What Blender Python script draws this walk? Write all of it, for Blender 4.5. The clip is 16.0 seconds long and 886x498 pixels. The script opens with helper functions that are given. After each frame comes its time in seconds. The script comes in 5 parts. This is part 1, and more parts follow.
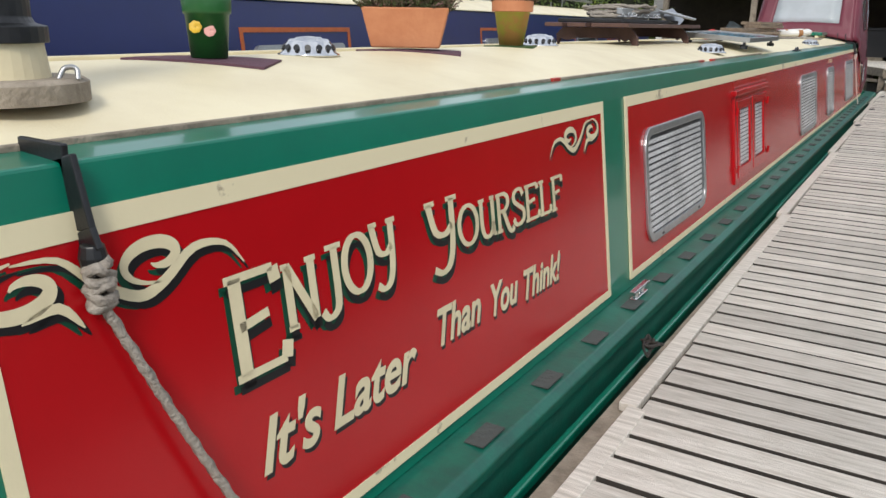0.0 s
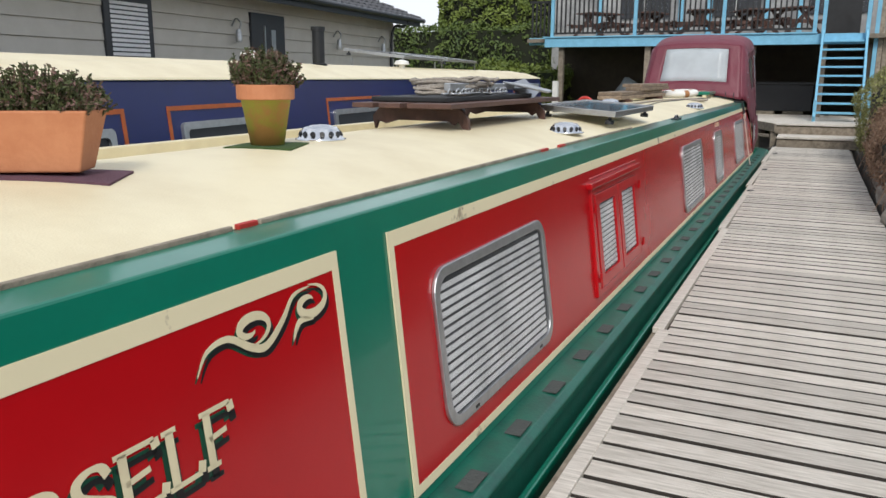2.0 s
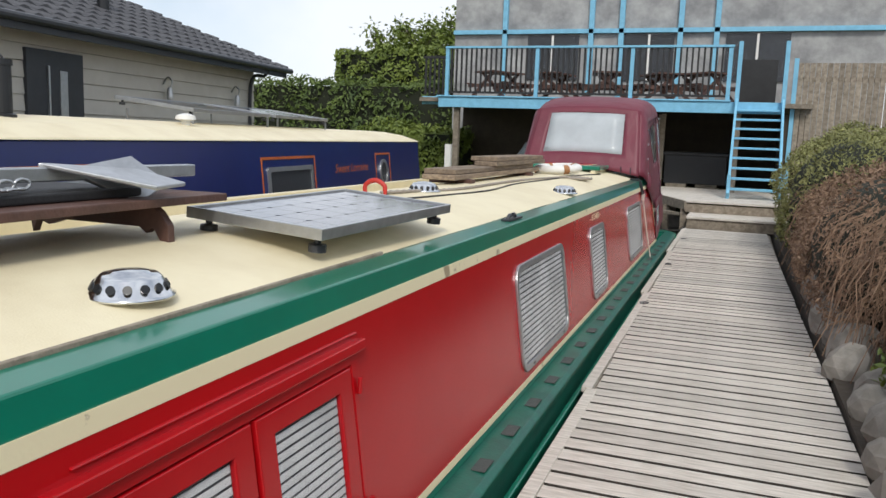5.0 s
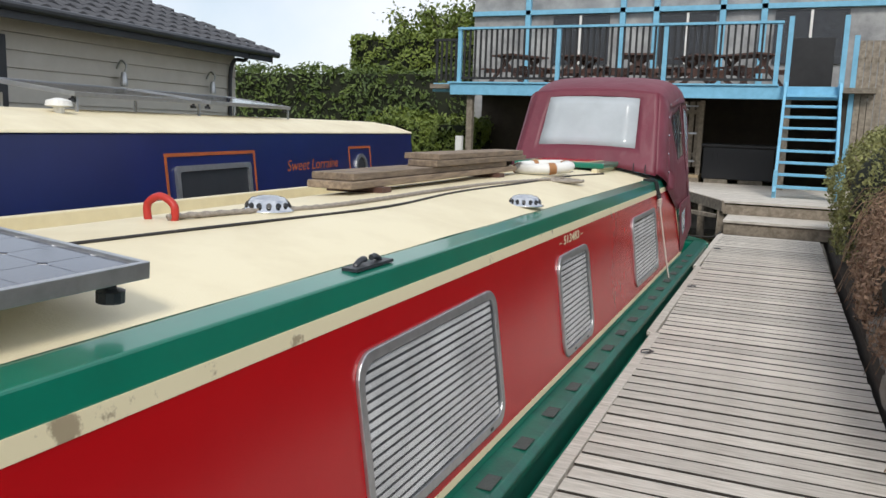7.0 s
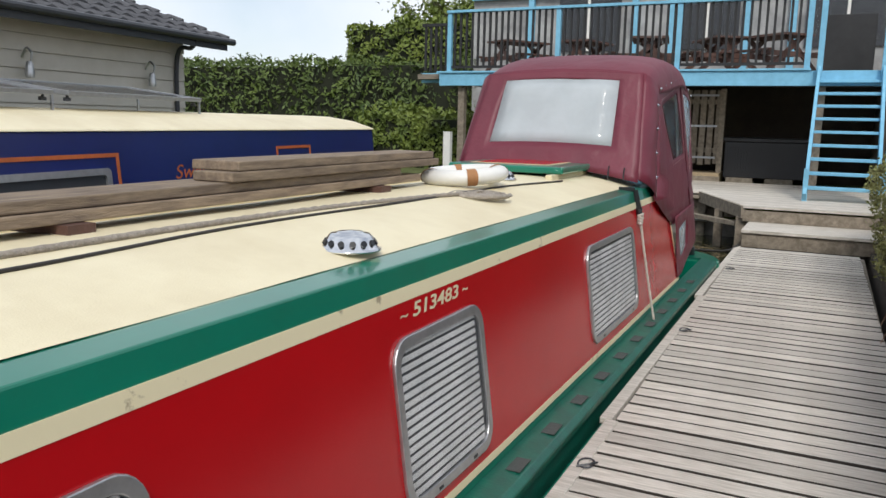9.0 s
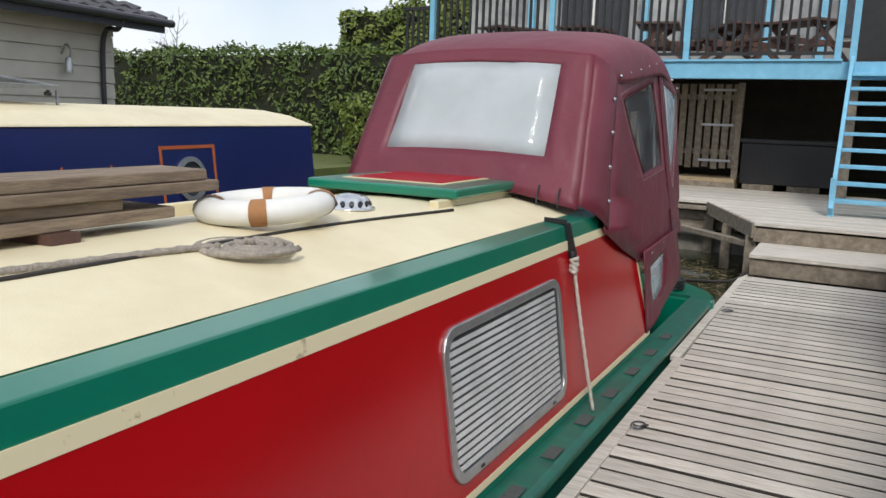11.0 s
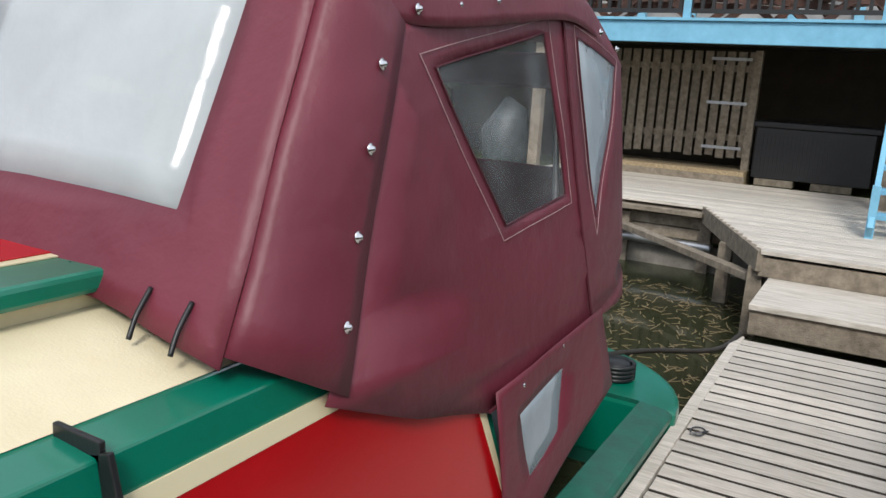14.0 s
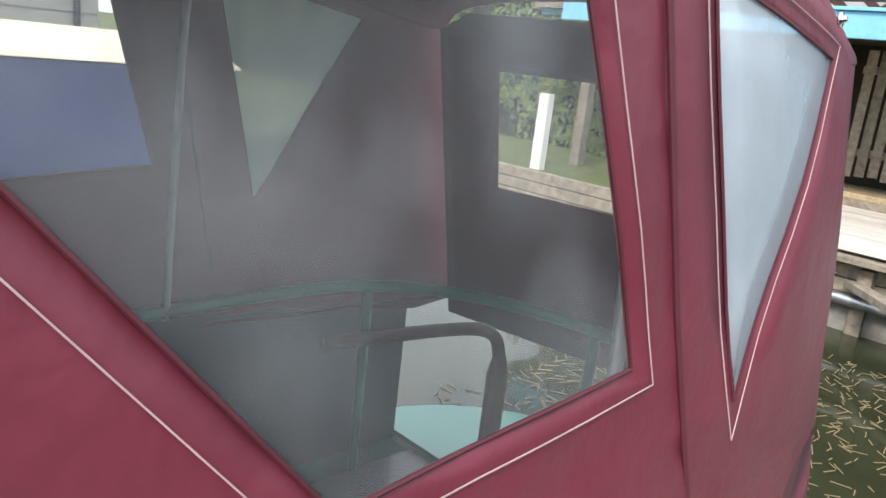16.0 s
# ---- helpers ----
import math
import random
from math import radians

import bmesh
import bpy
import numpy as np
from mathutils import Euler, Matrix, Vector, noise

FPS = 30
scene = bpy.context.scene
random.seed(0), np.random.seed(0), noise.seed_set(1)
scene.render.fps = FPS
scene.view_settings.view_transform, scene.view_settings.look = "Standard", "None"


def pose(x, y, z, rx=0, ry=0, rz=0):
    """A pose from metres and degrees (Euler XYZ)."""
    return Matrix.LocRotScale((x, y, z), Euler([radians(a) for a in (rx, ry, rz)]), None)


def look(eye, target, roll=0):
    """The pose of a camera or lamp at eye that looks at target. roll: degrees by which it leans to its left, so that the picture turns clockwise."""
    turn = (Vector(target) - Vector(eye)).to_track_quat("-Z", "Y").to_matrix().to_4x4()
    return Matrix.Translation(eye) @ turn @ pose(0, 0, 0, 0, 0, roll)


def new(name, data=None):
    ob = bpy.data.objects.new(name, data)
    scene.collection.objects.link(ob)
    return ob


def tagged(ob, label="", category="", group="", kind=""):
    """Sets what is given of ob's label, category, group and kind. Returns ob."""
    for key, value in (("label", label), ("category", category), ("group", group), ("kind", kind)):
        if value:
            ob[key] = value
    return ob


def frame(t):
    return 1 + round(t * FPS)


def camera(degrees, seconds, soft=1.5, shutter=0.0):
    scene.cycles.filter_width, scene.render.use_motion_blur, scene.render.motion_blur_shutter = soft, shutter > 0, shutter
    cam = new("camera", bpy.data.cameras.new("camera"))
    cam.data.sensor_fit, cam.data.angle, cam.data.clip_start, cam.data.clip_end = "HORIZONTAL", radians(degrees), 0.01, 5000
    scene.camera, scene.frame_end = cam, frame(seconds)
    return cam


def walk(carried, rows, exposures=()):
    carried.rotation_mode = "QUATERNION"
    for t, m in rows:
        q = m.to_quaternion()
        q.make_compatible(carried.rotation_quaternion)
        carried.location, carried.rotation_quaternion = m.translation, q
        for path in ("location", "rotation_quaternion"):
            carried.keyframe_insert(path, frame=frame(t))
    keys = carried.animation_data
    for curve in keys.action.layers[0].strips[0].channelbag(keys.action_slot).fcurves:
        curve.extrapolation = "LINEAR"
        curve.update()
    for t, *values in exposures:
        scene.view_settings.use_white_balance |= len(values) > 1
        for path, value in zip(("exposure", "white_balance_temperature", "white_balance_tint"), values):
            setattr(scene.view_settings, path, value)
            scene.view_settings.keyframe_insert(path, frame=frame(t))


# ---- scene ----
cam = camera(59.1, 16.0)
PATH = [
    (0, (1.107, 2.142, 1.202), (0.112, 3.785, 0.643), 1.1),
    (0.5, (1.038, 2.464, 1.205), (0.052, 4.113, 0.648), 0.7),
    (1, (1.031, 2.795, 1.238), (0.085, 4.475, 0.706), 0.6),
    (1.5, (1.107, 3.165, 1.281), (0.212, 4.888, 0.8), 0.2),
    (2, (1.089, 3.518, 1.341), (0.248, 5.281, 0.911), 0.3),
    (2.5, (1.036, 3.992, 1.43), (0.247, 5.789, 1.043), 1.0),
    (3, (1.027, 4.523, 1.427), (0.287, 6.346, 1.07), 1.7),
    (3.5, (1.003, 5.043, 1.414), (0.284, 6.88, 1.088), 1.7),
    (4, (0.972, 5.545, 1.443), (0.275, 7.394, 1.136), 2.0),
    (4.5, (1.037, 6.034, 1.429), (0.355, 7.893, 1.145), 2.1),
    (7, (1.148, 8.506, 1.441), (0.356, 10.316, 1.131), 1.9),
    (7.5, (1.184, 9.009, 1.447), (0.363, 10.805, 1.126), 1.7),
    (8, (1.175, 9.513, 1.442), (0.328, 11.295, 1.114), 1.5),
    (8.5, (1.169, 10.037, 1.428), (0.311, 11.815, 1.109), 1.1),
    (9, (1.206, 10.544, 1.442), (0.341, 12.318, 1.12), 1.3),
    (11.5, (1.232, 12.934, 1.504), (0.3, 14.67, 1.162), 2.0),
    (12, (1.213, 13.367, 1.525), (0.281, 15.103, 1.179), 2.1),
    (12.5, (1.121, 13.862, 1.55), (0.198, 15.599, 1.192), 2.2),
    (13, (1.103, 14.355, 1.542), (0.191, 16.094, 1.164), 2.4),
    (13.5, (1.058, 14.838, 1.55), (0.141, 16.568, 1.141), 2.9),
    (14, (0.972, 15.349, 1.583), (0.022, 17.056, 1.156), 3.4),
    (14.5, (0.925, 15.837, 1.595), (-0.097, 17.503, 1.169), 3.9),
    (15, (0.819, 16.288, 1.623), (-0.319, 17.877, 1.199), 4.4),
    (15.5, (0.687, 16.696, 1.665), (-0.579, 18.166, 1.182), 5.4),
    (16, (0.535, 17.033, 1.603), (-0.845, 18.395, 1.114), 6.7),
]
walk(cam, [(t, look(eye, target, roll)) for t, eye, target, roll in PATH],
     exposures=[(0.0, 0.25), (13.0, 0.25), (14.0, 0.45), (15.0, 1.0), (15.5, 1.3), (16.0, 1.35)])

# ---------------- light ----------------
world = bpy.data.worlds.new("sky")
scene.world = world
world.use_nodes = True
wn, wl = world.node_tree.nodes, world.node_tree.links
bg = wn["Background"]
sky = wn.new("ShaderNodeTexSky")
sky.sky_type, sky.sun_disc = "NISHITA", False
sky.sun_elevation, sky.sun_rotation = radians(48), radians(160)
wtc, wno, wra, wmi = (wn.new(k) for k in ("ShaderNodeTexCoord", "ShaderNodeTexNoise", "ShaderNodeValToRGB", "ShaderNodeMixRGB"))
wno.inputs["Scale"].default_value, wno.inputs["Detail"].default_value = 3.0, 6
wra.color_ramp.elements[0].position, wra.color_ramp.elements[0].color = 0.34, (0.40, 0.40, 0.40, 1)
wra.color_ramp.elements[1].position, wra.color_ramp.elements[1].color = 0.62, (0.97, 0.97, 0.97, 1)
wmi.inputs[2].default_value = (7.8, 8.2, 8.9, 1)
wl.new(wtc.outputs["Generated"], wno.inputs["Vector"])
wl.new(wno.outputs["Fac"], wra.inputs["Fac"])
wl.new(wra.outputs["Color"], wmi.inputs[0])
wl.new(sky.outputs["Color"], wmi.inputs[1])
wl.new(wmi.outputs["Color"], bg.inputs["Color"])
bg.inputs["Strength"].default_value = 0.105
sun = new("sun", bpy.data.lights.new("sun", "SUN"))
sun.data.energy, sun.data.angle, sun.data.color = 1.9, radians(14), (1, 0.96, 0.9)
sun.matrix_world = look((6, -6, 14), (0, 8, 0))

# ---------------- materials ----------------
def mat(name, col, rough=0.5, metal=0.0, var=0.15, scale=6.0, bump=0.1, bscale=60.0, col2=None, stretch=(1, 1, 1), coat=0.0, rnd=0.0, thresh=(0.35, 0.7)):
    m = bpy.data.materials.new(name)
    m.use_nodes = True
    n, l = m.node_tree.nodes, m.node_tree.links
    b = n["Principled BSDF"]
    b.inputs["Roughness"].default_value, b.inputs["Metallic"].default_value = rough, metal
    b.inputs["Coat Weight"].default_value = coat
    b.inputs["Coat Roughness"].default_value = 0.08
    tc, mp, a, ramp = n.new("ShaderNodeTexCoord"), n.new("ShaderNodeMapping"), n.new("ShaderNodeTexNoise"), n.new("ShaderNodeValToRGB")
    mp.inputs["Scale"].default_value = stretch
    a.inputs["Scale"].default_value, a.inputs["Detail"].default_value, a.inputs["Roughness"].default_value = scale, 8, 0.65
    c2 = col2 or tuple(c * (1 - var * 2) for c in col)
    ramp.color_ramp.elements[0].position, ramp.color_ramp.elements[1].position = thresh
    ramp.color_ramp.elements[0].color, ramp.color_ramp.elements[1].color = (*c2, 1), (*col, 1)
    l.new(tc.outputs["Object"], mp.inputs["Vector"])
    l.new(mp.outputs["Vector"], a.inputs["Vector"])
    l.new(a.outputs["Fac"], ramp.inputs["Fac"])
    out = ramp.outputs["Color"]
    if rnd:
        oi, mr, hs = n.new("ShaderNodeObjectInfo"), n.new("ShaderNodeMapRange"), n.new("ShaderNodeHueSaturation")
        mr.inputs["To Min"].default_value, mr.inputs["To Max"].default_value = 1 - rnd, 1 + rnd
        l.new(oi.outputs["Random"], mr.inputs["Value"])
        l.new(mr.outputs["Result"], hs.inputs["Value"])
        l.new(out, hs.inputs["Color"])
        out = hs.outputs["Color"]
    l.new(out, b.inputs["Base Color"])
    if bump:
        d, bp = n.new("ShaderNodeTexNoise"), n.new("ShaderNodeBump")
        d.inputs["Scale"].default_value, d.inputs["Detail"].default_value = bscale, 5
        bp.inputs["Strength"].default_value, bp.inputs["Distance"].default_value = bump, 0.01
        l.new(mp.outputs["Vector"], d.inputs["Vector"])
        l.new(d.outputs["Fac"], bp.inputs["Height"])
        l.new(bp.outputs["Normal"], b.inputs["Normal"])
    return m


RED = mat("red_enamel", (0.44, 0.004, 0.008), 0.22, var=0.06, scale=1.6, bump=0.03, bscale=3)
GREEN = mat("green_enamel", (0.0, 0.17, 0.105), 0.28, var=0.08, scale=3, bump=0.04, bscale=8, coat=0.5)
GUNWALE = mat("worn_green_gunwale", (0.005, 0.13, 0.085), 0.35, var=0.2, scale=9, bump=0.1, col2=(0.01, 0.075, 0.055))
CREAM = mat("cream_paint", (0.72, 0.64, 0.42), 0.4, var=0.05, scale=7, bump=0.05, col2=(0.62, 0.54, 0.35))
CHIPPED = mat("chipped_cream_paint", (0.72, 0.64, 0.42), 0.5, scale=5, bump=0.1, col2=(0.33, 0.27, 0.17), thresh=(0.33, 0.37))
ROOF = mat("cream_roof_paint", (0.76, 0.68, 0.47), 0.5, scale=2.2, bump=0.15, bscale=160, col2=(0.64, 0.55, 0.36), thresh=(0.25, 0.6))
BLACK = mat("black_paint", (0.012, 0.013, 0.015), 0.4, bump=0.1)
INK = mat("black_letter_paint", (0.008, 0.008, 0.01), 0.35, bump=0)
DKGREEN = mat("dark_green_letter_paint", (0.0, 0.06, 0.03), 0.35, bump=0)
ALU = mat("brushed_aluminium", (0.55, 0.56, 0.57), 0.35, 0.85, var=0.1, scale=20, bump=0.03)
CHROME = mat("polished_steel", (0.75, 0.76, 0.77), 0.15, 1.0, var=0.05, bump=0.02)
SLAT = mat("grey_blind_slat", (0.8, 0.8, 0.8), 0.5, var=0.05, bump=0)
WOODJ = mat("weathered_deck_timber", (0.74, 0.69, 0.62), 0.8, scale=4, bump=0.6, bscale=30, col2=(0.44, 0.40, 0.34), stretch=(1.2, 14, 6), rnd=0.16)
WOODG = mat("grey_old_timber", (0.34, 0.29, 0.225), 0.85, scale=4, bump=0.5, bscale=30, col2=(0.17, 0.14, 0.105), stretch=(3, 3, 3), rnd=0.2)
WOODD = mat("dark_brown_stained_wood", (0.12, 0.06, 0.045), 0.6, var=0.2, scale=8, bump=0.3)
PLANKW = mat("old_scaffold_plank", (0.33, 0.25, 0.17), 0.8, scale=5, bump=0.4, bscale=30, col2=(0.15, 0.11, 0.08), stretch=(8, 1, 8), rnd=0.15)
CANVAS = mat("burgundy_canvas", (0.155, 0.022, 0.04), 0.5, scale=2.5, bump=0.6, bscale=4.5, col2=(0.125, 0.018, 0.032))
CANVAS.node_tree.nodes["Bump"].inputs["Distance"].default_value = 0.03
CANVASD = mat("burgundy_binding", (0.085, 0.012, 0.022), 0.6, var=0.1, bump=0.15, bscale=40)
THREAD = mat("pale_stitching", (0.5, 0.35, 0.35), 0.7, bump=0)
TERRA = mat("terracotta", (0.58, 0.25, 0.12), 0.7, scale=7, bump=0.15, col2=(0.48, 0.18, 0.08))
MOSSY = mat("mossy_terracotta", (0.45, 0.24, 0.07), 0.8, scale=9, bump=0.2, col2=(0.36, 0.33, 0.05), thresh=(0.42, 0.55))
MATP = mat("purple_rubber_mat", (0.13, 0.06, 0.085), 0.9, bump=0.6, bscale=120)
TURF = mat("artificial_turf", (0.05, 0.10, 0.02), 0.95, bump=0.8, bscale=150)
POTG = mat("green_glazed_pot", (0.015, 0.11, 0.025), 0.35, var=0.1)
FLY = mat("yellow_paint", (0.8, 0.5, 0.03), 0.5, bump=0)
FLP = mat("pink_paint", (0.8, 0.4, 0.35), 0.5, bump=0)
ROPE = mat("grey_rope", (0.42, 0.37, 0.31), 0.9, var=0.2, scale=60, bump=0.8, bscale=130)
ROPEW = mat("white_rope", (0.62, 0.57, 0.5), 0.9, var=0.15, scale=60, bump=0.8, bscale=130)
CABLE = mat("black_cable", (0.03, 0.025, 0.02), 0.6)
WHITE = mat("white_plastic", (0.75, 0.74, 0.70), 0.45, var=0.06, bump=0.05)
RUST = mat("rust_band", (0.42, 0.2, 0.08), 0.8, var=0.2)
PV = mat("solar_cells", (0.03, 0.035, 0.06), 0.12, var=0.1, scale=3, bump=0, coat=0.6)
NAVY = mat("navy_blue_enamel", (0.008, 0.018, 0.12), 0.3, var=0.1, scale=2, bump=0.03, bscale=4)
ORANGE = mat("orange_line_paint", (0.55, 0.13, 0.03), 0.5, bump=0)
SKYBLUE = mat("sky_blue_timber_paint", (0.21, 0.50, 0.68), 0.6, scale=6, bump=0.15, col2=(0.16, 0.40, 0.56))
BLKWOOD = mat("black_stained_wood", (0.02, 0.02, 0.021), 0.6, var=0.2, bump=0.2)
DARKBOX = mat("black_plastic_box", (0.028, 0.028, 0.03), 0.5, var=0.1)
CLAD = mat("pale_grey_cladding", (0.55, 0.52, 0.46), 0.6, scale=3, bump=0.1, col2=(0.49, 0.46, 0.40), rnd=0.03)
TILE = mat("dark_grey_roof_tile", (0.075, 0.075, 0.08), 0.6, scale=5, bump=0.3, col2=(0.045, 0.045, 0.05))
DARKGREY = mat("anthracite_frame", (0.035, 0.038, 0.045), 0.4, var=0.1)
BRICK = mat("far_red_brick", (0.30, 0.11, 0.07), 0.8, var=0.2, scale=14, bump=0.3)
LEAF = mat("hedge_leaf", (0.13, 0.18, 0.03), 0.6, scale=2.5, bump=0, col2=(0.035, 0.065, 0.012))
LEAFB = mat("bright_leaf", (0.19, 0.24, 0.035), 0.6, scale=2.5, bump=0, col2=(0.08, 0.12, 0.02))
LEAFO = mat("olive_small_leaf", (0.30, 0.30, 0.10), 0.65, scale=4, bump=0, col2=(0.10, 0.11, 0.035))
TWIG = mat("brown_twig", (0.34, 0.22, 0.14), 0.85, scale=6, bump=0, col2=(0.10, 0.06, 0.04))
HEATH = mat("heather_flower", (0.30, 0.15, 0.15), 0.8, scale=25, bump=0, col2=(0.07, 0.075, 0.03))
HEATHG = mat("heather_green", (0.10, 0.12, 0.045), 0.8, scale=25, bump=0)
# near-black colour standing in for the shade deep inside hedges and bushes
SHADE = mat("foliage_shade", (0.016, 0.02, 0.008), 0.95, bump=0.6, bscale=20)
STRAW = mat("dead_reed_straw", (0.24, 0.18, 0.10), 0.9, scale=20, bump=0)
BARK = mat("bark", (0.12, 0.09, 0.065), 0.9, scale=10, bump=0.6)
GRASS = mat("rough_grass", (0.11, 0.14, 0.03), 0.95, scale=3, bump=0.7, bscale=30, col2=(0.07, 0.08, 0.02))
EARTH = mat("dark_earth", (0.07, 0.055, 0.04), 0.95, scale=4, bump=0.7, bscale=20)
GRAVEL = mat("buff_gravel", (0.55, 0.43, 0.26), 0.9, scale=40, bump=1.0, bscale=60, col2=(0.28, 0.21, 0.13))
STONE = mat("grey_stone", (0.30, 0.28, 0.25), 0.9, scale=4, bump=0.6, bscale=15, col2=(0.14, 0.13, 0.11), rnd=0.2)
WATER = mat("murky_canal_water", (0.035, 0.04, 0.02), 0.06, scale=1.5, bump=0.12, bscale=5)
WATER.node_tree.nodes["Principled BSDF"].inputs["IOR"].default_value = 1.33
CLOTH = mat("grey_tarpaulin", (0.08, 0.10, 0.11), 0.5, var=0.3, bump=0.6, bscale=8)
SHEET = mat("milky_plastic_sheet", (0.42, 0.42, 0.41), 0.3, scale=1.6, bump=0.5, bscale=5, col2=(0.20, 0.20, 0.20))
# near black, so the shade of the plank gaps sits in the colour
PLANKEDGE = mat("plank_gap_shade", (0.05, 0.043, 0.035), 0.9, bump=0.3)
WORN = mat("worn_grip_pad", (0.075, 0.085, 0.08), 0.85, bump=0.5)
REDP = mat("red_plastic", (0.5, 0.03, 0.02), 0.5)


def clear(name, rough, tint, opacity):
    m = bpy.data.materials.new(name)
    m.use_nodes = True
    n, l = m.node_tree.nodes, m.node_tree.links
    b, o = n["Principled BSDF"], n["Material Output"]
    b.inputs["Base Color"].default_value, b.inputs["Roughness"].default_value = (*tint, 1), rough
    tr, mx, no, ra, bp = n.new("ShaderNodeBsdfTransparent"), n.new("ShaderNodeMixShader"), n.new("ShaderNodeTexNoise"), n.new("ShaderNodeMapRange"), n.new("ShaderNodeBump")
    tc = n.new("ShaderNodeTexCoord")
    no.inputs["Scale"].default_value, no.inputs["Detail"].default_value = 3.5, 6
    ra.inputs["From Min"].default_value, ra.inputs["From Max"].default_value = 0.4, 0.75
    ra.inputs["To Min"].default_value, ra.inputs["To Max"].default_value = opacity, min(1, opacity + 0.14)
    bp.inputs["Strength"].default_value, bp.inputs["Distance"].default_value = 0.35, 0.03
    l.new(tc.outputs["Object"], no.inputs["Vector"])
    l.new(no.outputs["Fac"], ra.inputs["Value"])
    l.new(no.outputs["Fac"], bp.inputs["Height"])
    l.new(bp.outputs["Normal"], b.inputs["Normal"])
    l.new(ra.outputs["Result"], mx.inputs["Fac"])
    l.new(tr.outputs[0], mx.inputs[1])
    l.new(b.outputs[0], mx.inputs[2])
    l.new(mx.outputs[0], o.inputs["Surface"])
    return m


VINYL = clear("clear_vinyl", 0.06, (0.5, 0.54, 0.56), 0.05)
VINYLF = clear("hazy_front_vinyl", 0.12, (0.50, 0.54, 0.56), 0.72)
# haze and a bluish-white reflection painted in through tint and opacity
VINYLS = clear("hazy_sheen_vinyl", 0.15, (0.50, 0.58, 0.64), 0.45)
GLASS = clear("window_glass", 0.03, (0.10, 0.11, 0.12), 0.08)


# ---------------- mesh helpers ----------------
def finish(name, bm, material, parent=None, bevel=0.0, smooth=False, m=None):
    me = bpy.data.meshes.new(name)
    bmesh.ops.recalc_face_normals(bm, faces=bm.faces)
    bm.to_mesh(me)
    bm.free()
    me.materials.append(material)
    if smooth:
        for p in me.polygons:
            p.use_smooth = True
    ob = new(name, me)
    if m is not None:
        ob.matrix_basis = m
    if parent is not None:
        ob.parent = parent
    if bevel:
        b = ob.modifiers.new("bevel", "BEVEL")
        b.width, b.segments, b.limit_method = bevel, 2, "ANGLE"
    return ob


def add_box(bm, lo, hi, m=Matrix()):
    vs = [bm.verts.new(m @ Vector((x, y, z))) for x in (lo[0], hi[0]) for y in (lo[1], hi[1]) for z in (lo[2], hi[2])]
    for f in ((0, 1, 3, 2), (4, 6, 7, 5), (0, 4, 5, 1), (2, 3, 7, 6), (0, 2, 6, 4), (1, 5, 7, 3)):
        bm.faces.new([vs[i] for i in f])


def box(name, lo, hi, material, parent=None, bevel=0.0, m=None):
    bm = bmesh.new()
    add_box(bm, lo, hi)
    return finish(name, bm, material, parent, bevel, m=m)


def beam(bm, a, b, w, h):
    a, b = Vector(a), Vector(b)
    d = b - a
    add_box(bm, (-w / 2, -h / 2, 0), (w / 2, h / 2, d.length), Matrix.Translation(a) @ d.to_track_quat("Z", "Y").to_matrix().to_4x4())


def prism(bm, pts, z0, z1, m=Matrix()):
    """A flat outline of (u, v) pairs given depth."""
    lo = [bm.verts.new(m @ Vector((u, v, z0))) for u, v in pts]
    hi = [bm.verts.new(m @ Vector((u, v, z1))) for u, v in pts]
    k = len(pts)
    bm.faces.new(lo[::-1])
    bm.faces.new(hi)
    for i in range(k):
        bm.faces.new((lo[i], lo[(i + 1) % k], hi[(i + 1) % k], hi[i]))


def ring_prism(bm, outer, inner, z0, z1, m=Matrix()):
    k = len(outer)
    v = [[bm.verts.new(m @ Vector((*p, z))) for p in loop] for loop, z in ((outer, z0), (outer, z1), (inner, z0), (inner, z1))]
    for i in range(k):
        j = (i + 1) % k
        bm.faces.new((v[0][i], v[0][j], v[1][j], v[1][i]))
        bm.faces.new((v[1][i], v[1][j], v[3][j], v[3][i]))
        bm.faces.new((v[3][i], v[3][j], v[2][j], v[2][i]))
        bm.faces.new((v[2][i], v[2][j], v[0][j], v[0][i]))


def rrect(u0, v0, u1, v1, r, n=6):
    out = []
    for cu, cv, a0 in ((u1 - r, v1 - r, 0), (u0 + r, v1 - r, 90), (u0 + r, v0 + r, 180), (u1 - r, v0 + r, 270)):
        for i in range(n + 1):
            a = radians(a0 + 90 * i / n)
            out.append((cu + r * math.cos(a), cv + r * math.sin(a)))
    return out


def lathe(bm, prof, c=(0, 0, 0), n=28):
    rings = [[bm.verts.new((c[0] + r * math.cos(2 * math.pi * i / n), c[1] + r * math.sin(2 * math.pi * i / n), c[2] + z)) for i in range(n)] for r, z in prof]
    for a, b in zip(rings, rings[1:]):
        for i in range(n):
            bm.faces.new((a[i], a[(i + 1) % n], b[(i + 1) % n], b[i]))
    bm.faces.new(rings[0][::-1])
    bm.faces.new(rings[-1])


